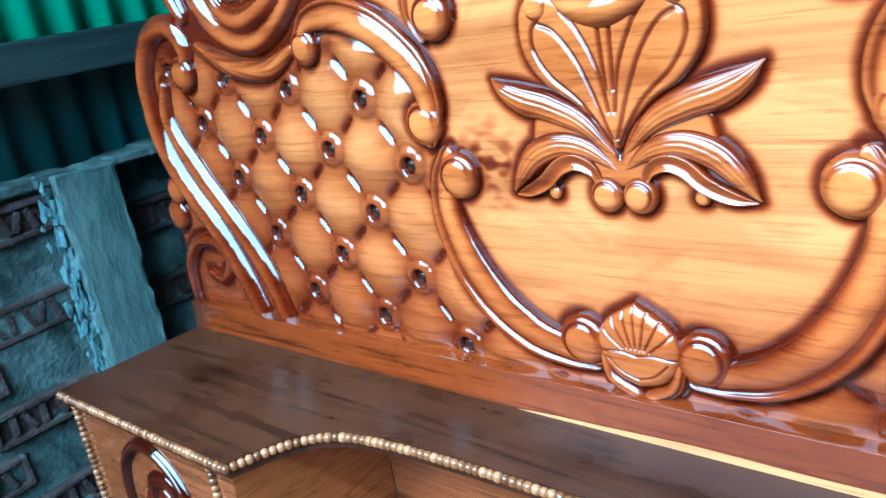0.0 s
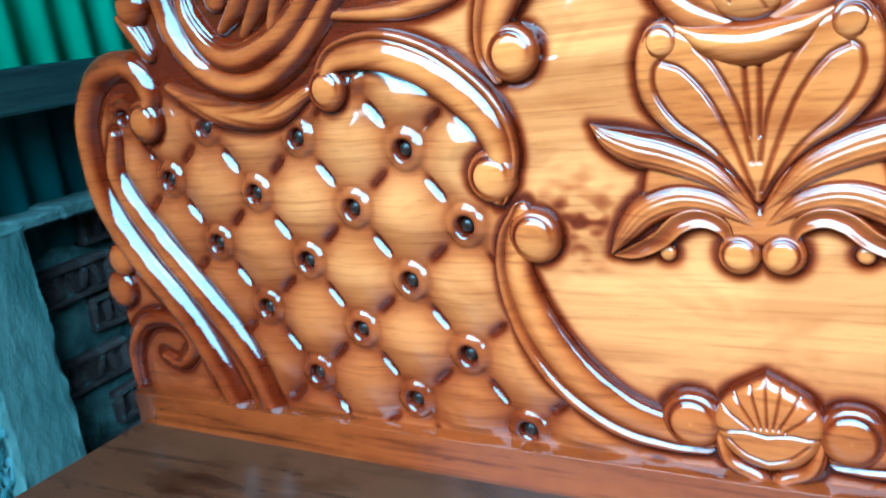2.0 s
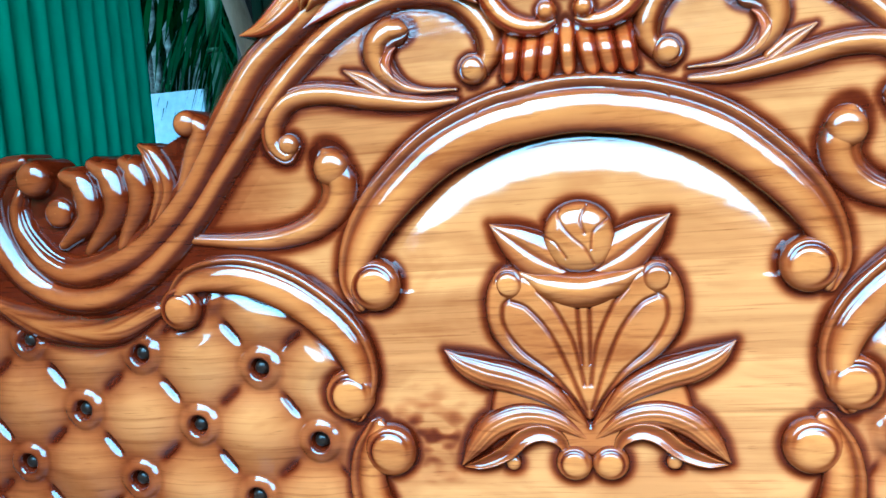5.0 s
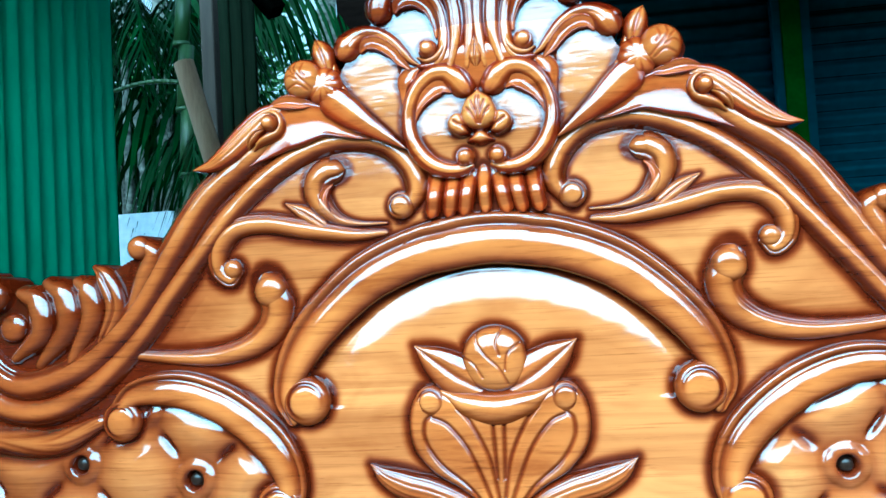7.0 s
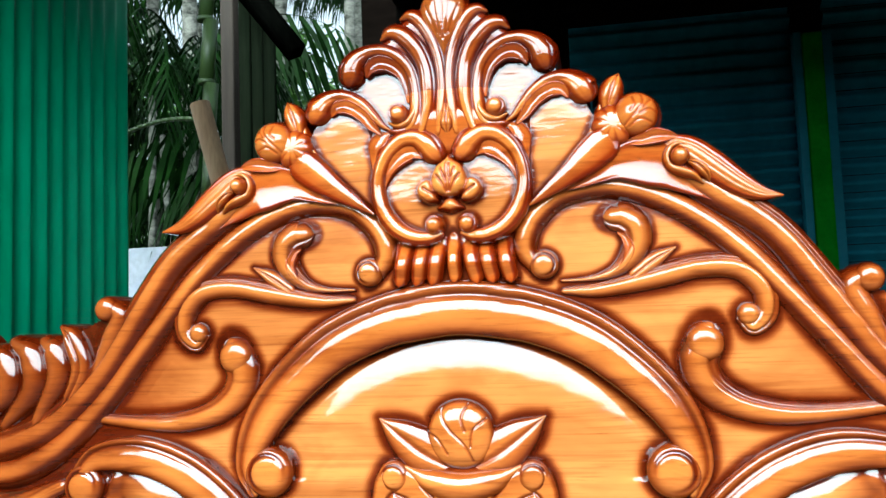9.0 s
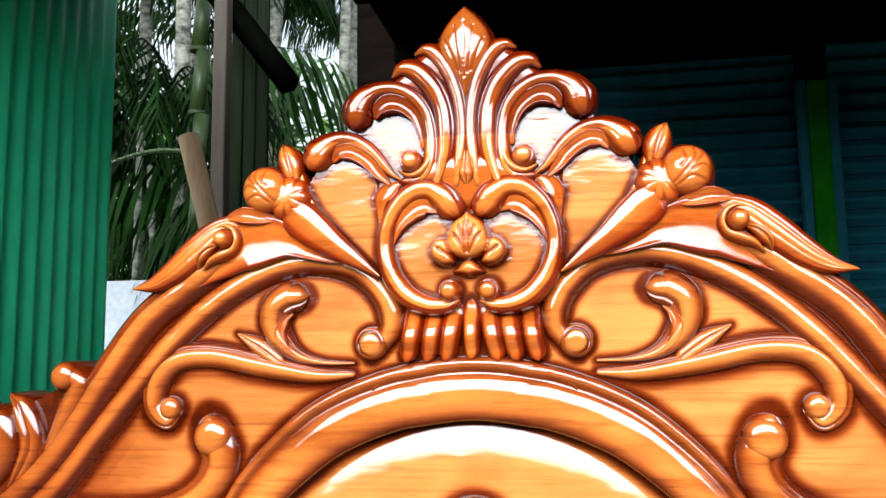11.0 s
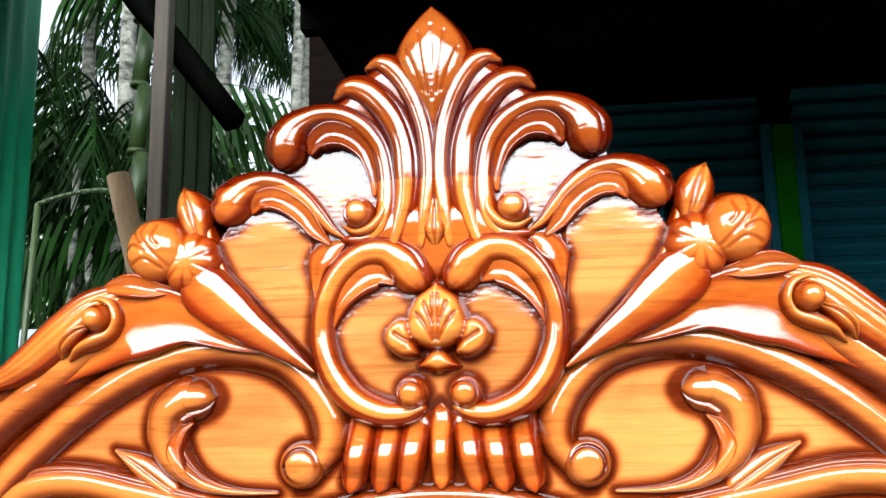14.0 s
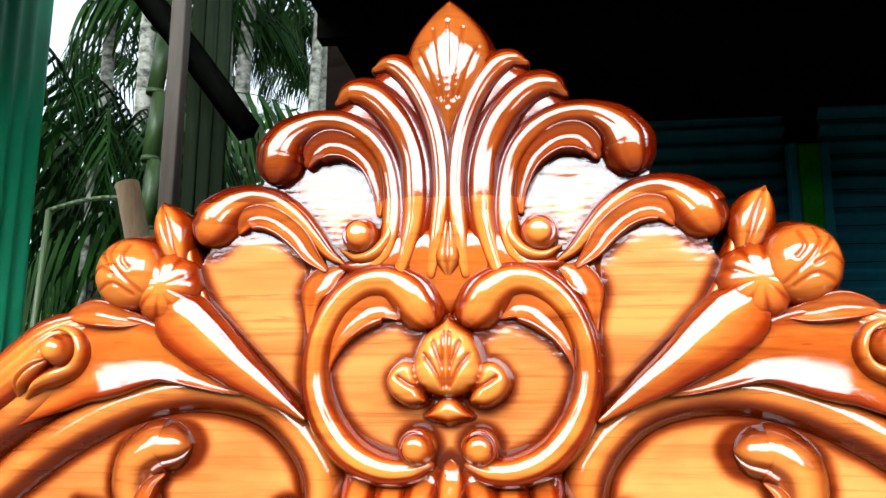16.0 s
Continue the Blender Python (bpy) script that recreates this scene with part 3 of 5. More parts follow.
part("green_post", bm, GREEN, back_wall, "bright green painted post")
for x0, x1 in ((1.025, 1.060), (1.144, 1.185)):
    bm = bmesh.new()
    box(bm, x0, x1, 2.98, 3.04, 0.0, 2.71, 0.004)
    part("blue_frame", bm, BLUE, back_wall)
# boards added where only darkness shows above the blue iron
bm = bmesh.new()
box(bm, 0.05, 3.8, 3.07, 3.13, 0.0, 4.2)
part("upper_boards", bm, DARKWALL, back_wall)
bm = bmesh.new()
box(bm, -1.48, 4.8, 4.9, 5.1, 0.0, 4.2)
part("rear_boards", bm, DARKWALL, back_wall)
# unseen wall, added so that light enters only from the front
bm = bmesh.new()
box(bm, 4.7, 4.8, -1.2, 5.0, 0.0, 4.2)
tagged(part("wall_east", bm, DARKWALL), "unseen dark board wall added to close the workshop", "wall", kind="structure")
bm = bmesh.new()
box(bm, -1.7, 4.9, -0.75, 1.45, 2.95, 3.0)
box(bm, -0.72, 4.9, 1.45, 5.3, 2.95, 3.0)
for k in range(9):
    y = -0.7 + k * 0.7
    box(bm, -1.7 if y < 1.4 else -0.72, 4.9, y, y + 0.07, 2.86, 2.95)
# unseen eave board, added to shade the upper part of the iron sheets
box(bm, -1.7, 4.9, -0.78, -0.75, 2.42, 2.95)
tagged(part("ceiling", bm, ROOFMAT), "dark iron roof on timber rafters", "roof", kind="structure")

# unseen tree-line backdrop across the yard, added behind the camera to block the low sky
bm = bmesh.new()
prev = None
for k in range(61):
    a = math.pi * (1.0 + k / 60)
    h = 5.2 + 0.9 * noise.noise((k * 0.35, 0, 0)) + 0.4 * noise.noise((k * 1.1, 5, 0))
    pair = [bm.verts.new((14 * math.cos(a), -1.5 + 9.5 * math.sin(a), 0)), bm.verts.new((14 * math.cos(a), -1.5 + 9.5 * math.sin(a), h))]
    if prev:
        bm.faces.new((prev[0], pair[0], pair[1], prev[1]))
    prev = pair
tagged(part("backdrop", bm, BACKDROP_GREEN), "unseen dark green backdrop added across the yard to block the low sky", "trees", kind="structure")

# ---- timber in the gap beside the iron wall ----
def post_thing(name, mat, x, y, w, d, z1, label, lean=0.0):
    bm = bmesh.new()
    box(bm, -w / 2, w / 2, -d / 2, d / 2, 0, z1, 0.004, 1)
    ob = tagged(part(name, bm, mat), label, "post")
    ob.matrix_basis = pose(x, y, 0, 0, lean, 0)
    return ob


post_thing("timber_post", POST, -1.356, 2.40, 0.058, 0.06, 4.0, "square sawn timber post standing in the earth floor")
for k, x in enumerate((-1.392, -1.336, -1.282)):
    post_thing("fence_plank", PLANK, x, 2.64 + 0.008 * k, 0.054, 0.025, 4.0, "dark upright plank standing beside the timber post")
bm = bmesh.new()
rod(bm, (0.62, 0, 0), (0.0, 0, 2.27), 0.037, 0.034, 16, 5, 0.003)
ob = tagged(part("cut_log", bm, LOG), "pale debarked log leaning on the undergrowth", "log")
ob.matrix_basis = pose(-1.17, 1.75, 0)
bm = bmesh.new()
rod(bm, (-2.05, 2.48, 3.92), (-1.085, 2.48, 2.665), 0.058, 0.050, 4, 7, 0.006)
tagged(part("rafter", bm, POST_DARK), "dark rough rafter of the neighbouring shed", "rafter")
# roof out of view, added to keep sky light off rafter and posts
bm = bmesh.new()
box(bm, -2.6, -0.75, 2.2, 3.2, 4.06, 4.10)
for k in range(3):
    box(bm, -2.6, -0.75, 2.25 + 0.4 * k, 2.31 + 0.4 * k, 4.0, 4.06)
tagged(part("roof", bm, ROOFMAT), "unseen dark roof added above the rafter to shade it", "roof", kind="structure")


# ---- the carved bed ----
bed = tagged(new("carved_bed"), "glossy orange-brown lacquered teak bed with a carved headboard and shelf cabinet", "bed")
board = tagged(new("headboard"), "richly carved lacquered teak headboard")
board.parent = bed

# rims that frame the board
carve("outer_moulding", [(0.098, 1.622, 0.006), (0.122, 1.636, 0.012), (0.152, 1.645, 0.026), (0.190, 1.653, 0.040), (0.226, 1.648, 0.042), (0.268, 1.620, 0.037),
      (0.319, 1.582, 0.036), (0.360, 1.526, 0.038), (0.384, 1.490, 0.038), (0.410, 1.455, 0.039), (0.455, 1.413, 0.040), (0.500, 1.389, 0.041), (0.549, 1.378, 0.042),
      (0.584, 1.392, 0.041), (0.608, 1.423, 0.036), (0.615, 1.450, 0.030), (0.610, 1.467, 0.022)], 0.0173, sec_scroll, board, back=0.045, dark=-1)
carve("inner_moulding", [(0.091, 1.549, 0.016), (0.075, 1.573, 0.026), (0.082, 1.601, 0.028), (0.109, 1.626, 0.028), (0.152, 1.635, 0.028), (0.197, 1.626, 0.028),
      (0.245, 1.600, 0.028), (0.291, 1.561, 0.027), (0.332, 1.514, 0.027), (0.368, 1.471, 0.028), (0.407, 1.424, 0.030), (0.463, 1.375, 0.034), (0.518, 1.349, 0.035),
      (0.567, 1.350, 0.036), (0.611, 1.372, 0.037), (0.640, 1.408, 0.037), (0.651, 1.443, 0.036), (0.651, 1.472, 0.034), (0.632, 1.496, 0.029), (0.605, 1.505, 0.018)],
      0.0151, sec_round, board, back=0.045, dark=-1)
dome("scroll_ball", 0.093, 1.557, 0.016, 0.0187, board, groove=0.004)
dome("scroll_ball", 0.588, 1.485, 0.023, 0.0245, board, back=0.045)
dome("edge_knob", 0.700, 1.453, 0.027, 0.0187, board, back=0.045)
carve("edge_curl", [(0.690, 1.400, 0.030), (0.705, 1.425, 0.036), (0.722, 1.440, 0.022)], 0.0158, sec_scroll, board, back=0.045)

# leaf cluster in the hollow of the rim
dome("leaf_ball", 0.565, 1.446, 0.018, 0.0115, board)
carve("leaf_lobe", [(0.560, 1.412, 0.018), (0.527, 1.440, 0.037), (0.531, 1.474, 0.038), (0.548, 1.484, 0.024)], 0.0200, sec_round, board, back=0.045)
carve("leaf_lobe", [(0.529, 1.404, 0.018), (0.494, 1.444, 0.037), (0.498, 1.479, 0.038), (0.514, 1.493, 0.024)], 0.0195, sec_round, board, back=0.045)
carve("leaf_lobe", [(0.490, 1.407, 0.018), (0.464, 1.453, 0.035), (0.468, 1.484, 0.035), (0.477, 1.493, 0.022)], 0.0175, sec_round, board, back=0.045)
carve("leaf_lobe", [(0.456, 1.420, 0.012), (0.434, 1.462, 0.028), (0.445, 1.498, 0.026), (0.458, 1.511, 0.008)], 0.0158, sec_leaf, board, back=0.045)
carve("leaf_lobe", [(0.421, 1.445, 0.014), (0.398, 1.495, 0.028), (0.386, 1.522, 0.026), (0.400, 1.533, 0.022)], 0.0144, sec_round, board, back=0.045)
dome("scroll_ball", 0.402, 1.530, 0.015, 0.0173, board, back=0.045)

# arch over the flower
carve("arch", [(-0.066, 1.508, 0.057), (0.0, 1.516, 0.058), (0.066, 1.508, 0.057), (0.128, 1.485, 0.056), (0.172, 1.453, 0.053), (0.206, 1.418, 0.048), (0.226, 1.385, 0.040),
      (0.235, 1.352, 0.028), (0.229, 1.329, 0.016)], 0.0158, sec_rim, board)
dome("scroll_ball", 0.211, 1.348, 0.028, 0.0187, board, groove=0.003)

# scrolls between arch and rim
carve("knob_scroll", [(0.247, 1.474, 0.040), (0.240, 1.452, 0.041), (0.250, 1.429, 0.036), (0.277, 1.411, 0.029), (0.318, 1.402, 0.024), (0.364, 1.403, 0.018), (0.412, 1.408, 0.014)],
      0.0122, sec_scroll, board)
dome("scroll_ball", 0.247, 1.472, 0.0195, 0.0165, board)
carve("stem_scroll", [(0.113, 1.529, 0.008), (0.147, 1.529, 0.017), (0.198, 1.538, 0.024), (0.247, 1.548, 0.025), (0.284, 1.545, 0.026), (0.305, 1.525, 0.027), (0.307, 1.501, 0.025),
      (0.294, 1.487, 0.020), (0.284, 1.495, 0.013)], 0.0122, sec_scroll, board)
dome("scroll_ball", 0.290, 1.499, 0.012, 0.0144, board)
carve("leaf_curl", [(0.111, 1.5394, 0.003), (0.1403, 1.5405, 0.0067), (0.1628, 1.5465, 0.0141), (0.179, 1.5592, 0.0244), (0.1877, 1.5754, 0.0303), (0.1855, 1.592, 0.034), (0.1752, 1.6005, 0.034), (0.1698, 1.6013, 0.0311)], 0.0175, sec_scroll, board)
carve("curl_leaf", [(0.169, 1.5854, 0.0022), (0.1754, 1.5798, 0.0081), (0.1791, 1.5668, 0.0111), (0.172, 1.552, 0.0059), (0.1606, 1.5447, 0.0019)], 0.0120, sec_scoop, board, lift=0.004)
carve("leaf_tip", [(0.184, 1.543, 0.015), (0.204, 1.557, 0.017), (0.224, 1.568, 0.003)], 0.0094, sec_leaf, board)

# frame of the tufted field
carve("tuft_scroll", [(0.440, 1.342, 0.020), (0.414, 1.364, 0.032), (0.364, 1.367, 0.043), (0.315, 1.351, 0.047), (0.274, 1.323, 0.047), (0.244, 1.289, 0.044), (0.233, 1.252, 0.036),
      (0.242, 1.215, 0.024)], 0.0144, sec_rim_r, board)
dome("scroll_ball", 0.432, 1.333, 0.025, 0.0144, board, groove=0.003)
dome("scroll_ball", 0.248, 1.233, 0.028, 0.0173, board, groove=0.003)
carve("side_scroll", [(0.222, 1.195, 0.024), (0.234, 1.165, 0.036), (0.235, 1.126, 0.043), (0.219, 1.076, 0.052), (0.187, 1.027, 0.055), (0.141, 0.991, 0.050), (0.094, 0.976, 0.040),
      (0.060, 0.969, 0.024)], 0.0144, sec_rim, board)
dome("scroll_ball", 0.209, 1.172, 0.029, 0.0187, board, groove=0.002)
dome("scroll_ball", 0.068, 0.993, 0.031, 0.0194, board, groove=0.002)
carve("fringe_leaf", [(0.668, 1.354, 0.016), (0.616, 1.327, 0.034), (0.564, 1.314, 0.037), (0.512, 1.313, 0.034), (0.462, 1.332, 0.018)], 0.0101, sec_round, board, veins=9)
carve("side_rib", [(0.722, 1.318, 0.022), (0.707, 1.352, 0.034), (0.738, 1.386, 0.039), (0.796, 1.376, 0.042), (0.836, 1.327, 0.043), (0.845, 1.264, 0.044), (0.836, 1.206, 0.046),
      (0.797, 1.139, 0.047), (0.740, 1.072, 0.046), (0.697, 1.002, 0.045), (0.669, 0.940, 0.042)], 0.0173, sec_round, board, back=0.045)
carve("side_rib", [(0.790, 1.300, 0.022), (0.803, 1.255, 0.033), (0.786, 1.214, 0.037), (0.746, 1.157, 0.040), (0.680, 1.078, 0.041), (0.634, 1.012, 0.040), (0.606, 0.940, 0.036)],
      0.0151, sec_round, board)
dome("scroll_ball", 0.722, 1.318, 0.029, 0.0187, board, groove=0.003)
carve("corner_ring", [(0.858, 0.930, 0.022), (0.853, 1.000, 0.028), (0.812, 1.046, 0.029), (0.752, 1.050, 0.028), (0.728, 1.020, 0.025), (0.759, 0.989, 0.022), (0.790, 0.997, 0.016)],
      0.0122, sec_scroll, board, back=0.045)
dome("edge_lobe", 0.834, 1.134, 0.025, 0.0130, board, back=0.045)
dome("edge_lobe", 0.848, 1.092, 0.028, 0.0130, board, back=0.045)

# flower on the middle field
# petals of the flower: one rounded plate with long cuts
relief("petal_fan", [([(0.0057, 1.3354), (0.0306, 1.3393), (0.0498, 1.3492), (0.0695, 1.3569), (0.0876, 1.3512), (0.0962, 1.3335), (0.0973, 1.3073), (0.0893, 1.2849), (0.0702, 1.2635), (0.0441, 1.2479), (0.0202, 1.2267), (0.0025, 1.2003)], 0.0088, 0.009)], [[(0.0031, 1.2134), (0.0186, 1.2575), (0.0344, 1.2925), (0.0542, 1.3176), (0.0703, 1.3258)], [(0.0032, 1.2393), (0.0109, 1.28), (0.0278, 1.3166), (0.0427, 1.3358)], [(0.0038, 1.2082), (0.0317, 1.2481), (0.0631, 1.2757), (0.0788, 1.301), (0.0794, 1.3206), (0.0714, 1.3297), (0.0662, 1.3426), (0.073, 1.3529)], [(0.0042, 1.2598), (0.0051, 1.2903), (0.0062, 1.3254)]], board, glaze=0.14)
ROSE_CUTS = [[(-0.0154, 1.4194), (-0.0186, 1.4067), (-0.0090, 1.3908), (0.0048, 1.3770), (0.0132, 1.3600)], [(0.0090, 1.4173), (0.0027, 1.4045), (0.0058, 1.3908)], [(0.0270, 1.4024), (0.0143, 1.3918), (0.0111, 1.3749)], [(-0.0345, 1.3897), (-0.0228, 1.3823), (-0.0132, 1.3674)]]
relief("rose", [(ring_of(0.0, 1.386, 0.0365), 0.0175, 0.030)], ROSE_CUTS, board, step=0.0008, glaze=0.12, both=False, cut=0.0018)
carve("sepal", [(0.012, 1.352, 0.025), (0.040, 1.368, 0.048), (0.065, 1.386, 0.035), (0.087, 1.403, 0.002)], 0.0127, sec_leaf, board)
carve("cup", [(-0.058, 1.352, 0.010), (-0.032, 1.339, 0.034), (0.0, 1.333, 0.044), (0.032, 1.339, 0.034), (0.058, 1.352, 0.010)], 0.0225, sec_round, board, both=False)
dome("petal_lobe", 0.0726, 1.3435, 0.0175, 0.0175, board, groove=0.003)
relief("leaf_bed", [([(-0.0008, 1.1944), (0.0163, 1.2261), (0.0461, 1.2473), (0.0746, 1.2519), (0.0928, 1.2375), (0.0989, 1.2203), (0.1011, 1.199), (0.0914, 1.1847), (0.0727, 1.1893), (0.0511, 1.1877), (0.0287, 1.1708), (-0.0022, 1.1626)], 0.0034, 0.008)], [], board, glaze=0.22)
carve("side_leaf", [(0.0063, 1.1977, 0.0064), (0.0386, 1.2286, 0.0254), (0.0724, 1.2444, 0.0329), (0.1023, 1.253, 0.0339), (0.1253, 1.2634, 0.0233), (0.1425, 1.2767, 0.0016)], 0.0150, sec_frond, board)
carve("lower_leaf", [(0.0056, 1.183, 0.0064), (0.0347, 1.2018, 0.0233), (0.0664, 1.2069, 0.0297), (0.0962, 1.1966, 0.0318), (0.117, 1.1763, 0.0233), (0.1331, 1.1556, 0.0016)], 0.0145, sec_frond, board)
carve("flower_curl", [(0.0235, 1.1652, 0.0053), (0.031, 1.1821, 0.0138), (0.0487, 1.1904, 0.018), (0.0676, 1.1853, 0.0191), (0.0861, 1.17, 0.018), (0.1092, 1.1589, 0.0138), (0.1303, 1.154, 0.0016)], 0.0160, sec_scoop, board)
dome("flower_ball", 0.018, 1.157, 0.019, 0.0158, board, groove=0.002)
dome("flower_ball", 0.080, 1.157, 0.008, 0.0072, board)

# boss under the flower
relief("shell_boss", [([(0, 1.048), (0.018, 1.038), (0.038, 1.024), (0.049, 1.002), (0.042, 0.976), (0.025, 0.958), (0, 0.950)], 0.0150, 0.016)],
       [[(0.0, 0.998), (0.0, 1.018), (0.0, 1.042)], [(0.005, 0.998), (0.009, 1.016), (0.013, 1.036)], [(0.010, 0.998), (0.018, 1.012), (0.027, 1.028)], [(0.015, 0.996), (0.027, 1.006), (0.038, 1.016)],
        [(0.0, 0.990), (0.020, 0.993), (0.045, 0.990)], [(0.0, 0.964), (0.018, 0.970), (0.034, 0.984)]], board, step=0.0008, glaze=0.22, cut=0.0022)
carve("shell_lip", [(0.046, 0.992, 0.012), (0.036, 0.958, 0.020), (0.010, 0.943, 0.022)], 0.0158, sec_scroll, board)

# crest, cut from thicker wood: ribbons that end in a round lobe, each with a scooped leaf in its hollow
LIFT = 0.014
carve("heart_scroll", [(0.0125, 1.5929, 0.0088), (0.0227, 1.5899, 0.0158), (0.0386, 1.5907, 0.0194), (0.0554, 1.5986, 0.0211), (0.0689, 1.614, 0.0211), (0.0761, 1.6318, 0.0194), (0.0776, 1.6499, 0.0176), (0.074, 1.6677, 0.0176), (0.0644, 1.6844, 0.0202), (0.0496, 1.6955, 0.0229), (0.0344, 1.6968, 0.0255), (0.0222, 1.6897, 0.0308), (0.0168, 1.6824, 0.0308)], 0.0185, sec_ribbon_r, board, lift=0.010, dark=-1)
carve("scroll_leaf", [(0.0721, 1.6391, 0.0026), (0.0704, 1.652, 0.0088), (0.063, 1.6669, 0.0158), (0.0502, 1.6789, 0.022), (0.0384, 1.6816, 0.0194), (0.0309, 1.6781, 0.0097)], 0.0125, sec_scoop, board, lift=0.010)
dome("scroll_ball", 0.0175, 1.6029, 0.0114, 0.0205, board, lift=0.010, groove=0.004)
carve("plume_stem", [(0, 1.6975, 0.0044), (0, 1.7082, 0.0176), (0, 1.7206, 0.0114), (0, 1.7362, 0.007), (0, 1.7679, 0.0062), (0, 1.7921, 0.007)], 0.016, sec_leaf, board, both=False, lift=LIFT)
carve("plume", [(0.0093, 1.7009, 0.0106), (0.0072, 1.7125, 0.0141), (0.0046, 1.732, 0.0163), (0.0034, 1.7517, 0.0167), (0.0054, 1.7754, 0.0167), (0.0108, 1.7952, 0.0176), (0.019, 1.8126, 0.0194), (0.0286, 1.8242, 0.0202), (0.0373, 1.8278, 0.015), (0.045, 1.8256, 0.0062)], 0.0135, sec_ribbon, board, lift=LIFT, back=0.04, dark=1)
carve("plume", [(0.0284, 1.6994, 0.0123), (0.0235, 1.7126, 0.0167), (0.019, 1.7313, 0.0202), (0.0184, 1.7509, 0.0238), (0.0207, 1.7706, 0.0229), (0.0289, 1.7901, 0.0246), (0.0409, 1.8047, 0.0246), (0.0515, 1.8109, 0.022), (0.0607, 1.8107, 0.0167), (0.0674, 1.8058, 0.0062)], 0.0140, sec_ribbon, board, lift=LIFT, back=0.04, dark=1)
carve("plume", [(0.0428, 1.7049, 0.0097), (0.0356, 1.7136, 0.0158), (0.0323, 1.7307, 0.0167), (0.0328, 1.7502, 0.0158), (0.0375, 1.7688, 0.0158), (0.0487, 1.7837, 0.0176), (0.0642, 1.7924, 0.0167), (0.0814, 1.7933, 0.0176), (0.0954, 1.7865, 0.0255), (0.1024, 1.777, 0.0317), (0.1037, 1.7715, 0.0317)], 0.0150, sec_ribbon, board, lift=LIFT, back=0.04, dark=1)
carve("plume_leaf", [(0.0415, 1.7361, 0.0035), (0.0419, 1.7497, 0.0088), (0.0477, 1.7659, 0.0132), (0.0599, 1.7767, 0.0167), (0.0725, 1.7792, 0.0194), (0.0813, 1.7743, 0.0158), (0.0848, 1.7686, 0.007)], 0.0105, sec_scoop, board, lift=LIFT)
carve("plume_curl", [(0.0361, 1.7324, 0.0062), (0.0351, 1.7221, 0.0106), (0.0423, 1.7125, 0.0114), (0.0534, 1.7097, 0.0079), (0.0633, 1.7147, 0.0026)], 0.0120, sec_round, board, lift=LIFT)
dome("scroll_ball", 0.0516, 1.7225, 0.0114, 0.0170, board, groove=0.004, lift=LIFT)
carve("shoulder_plume", [(0.0623, 1.7071, 0.0026), (0.0706, 1.7128, 0.0079), (0.0792, 1.7231, 0.0114), (0.0893, 1.7349, 0.0132), (0.1031, 1.745, 0.0141), (0.1184, 1.7481, 0.0167), (0.131, 1.7436, 0.0246), (0.1393, 1.7363, 0.0317), (0.1413, 1.7332, 0.0317)], 0.0150, sec_ribbon, board, lift=LIFT, back=0.04, dark=1)
carve("shoulder_leaf", [(0.0732, 1.704, 0.0044), (0.0817, 1.7123, 0.0114), (0.0888, 1.7219, 0.015), (0.0991, 1.7306, 0.0158), (0.1104, 1.7354, 0.0167), (0.1202, 1.7342, 0.015), (0.1254, 1.7286, 0.007)], 0.0105, sec_scoop, board, lift=LIFT)
carve("shoulder_web", [(0.0647, 1.7032, 0.0062), (0.073, 1.6976, 0.0176), (0.08, 1.6898, 0.0158), (0.082, 1.6774, 0.007), (0.0822, 1.6644, 0.0022)], 0.0095, sec_dish, board, lift=0.010)
carve("v_band", [(0.0827, 1.618, 0.0022), (0.0945, 1.6263, 0.0088), (0.1089, 1.6363, 0.0167), (0.1255, 1.6478, 0.0246), (0.1422, 1.661, 0.0334), (0.1572, 1.6736, 0.037)], 0.0115, sec_vee, board, lift=0.016, back=0.04)
carve("heart_rim", [(0.088, 1.625, 0.0022), (0.1057, 1.6368, 0.0053), (0.123, 1.6536, 0.007), (0.1376, 1.6728, 0.0079), (0.1487, 1.6916, 0.0088), (0.1562, 1.7084, 0.0097), (0.1585, 1.7203, 0.0053)], 0.0100, sec_round, board, lift=0.008, back=0.04, dark=1)
carve("shoulder_dish", [(0.1211, 1.6321, 0.0026, 0.6), (0.1354, 1.636, 0.007, 0.8), (0.1516, 1.643, 0.0158, 1), (0.1716, 1.6536, 0.0343, 1), (0.196, 1.6557, 0.0493, 1), (0.2195, 1.6499, 0.0493, 0.9), (0.2387, 1.6367, 0.0352, 0.5), (0.2604, 1.6194, 0.0132, 0.1)], 0.0105, sec_dish, board, lift=0.009, back=0.04)
dome("rosette", 0.1695, 1.6937, 0.0215, 0.0125, board, ribs=9, back=0.04, lift=0.014)
FRUIT_CUTS = [[(0.1808, 1.6905), (0.1860, 1.6957), (0.1934, 1.7031), (0.1990, 1.7120), (0.1982, 1.7201)], [(0.1867, 1.7038), (0.1908, 1.7097), (0.1890, 1.7179)], [(0.1853, 1.6890), (0.1956, 1.6949), (0.2067, 1.6920)], [(0.1956, 1.7001), (0.2045, 1.7046), (0.2119, 1.7023)], [(0.1993, 1.7060), (0.2067, 1.7142)]]
for side in (1, -1):
    relief("fruit", [(ring_of(side * 0.1923, 1.7027, 0.0236), 0.0235, 0.0225)], [[(side * x, z) for x, z in c] for c in FRUIT_CUTS], board, lift=0.010, step=0.0008, glaze=0.20, both=False, cut=0.0013)
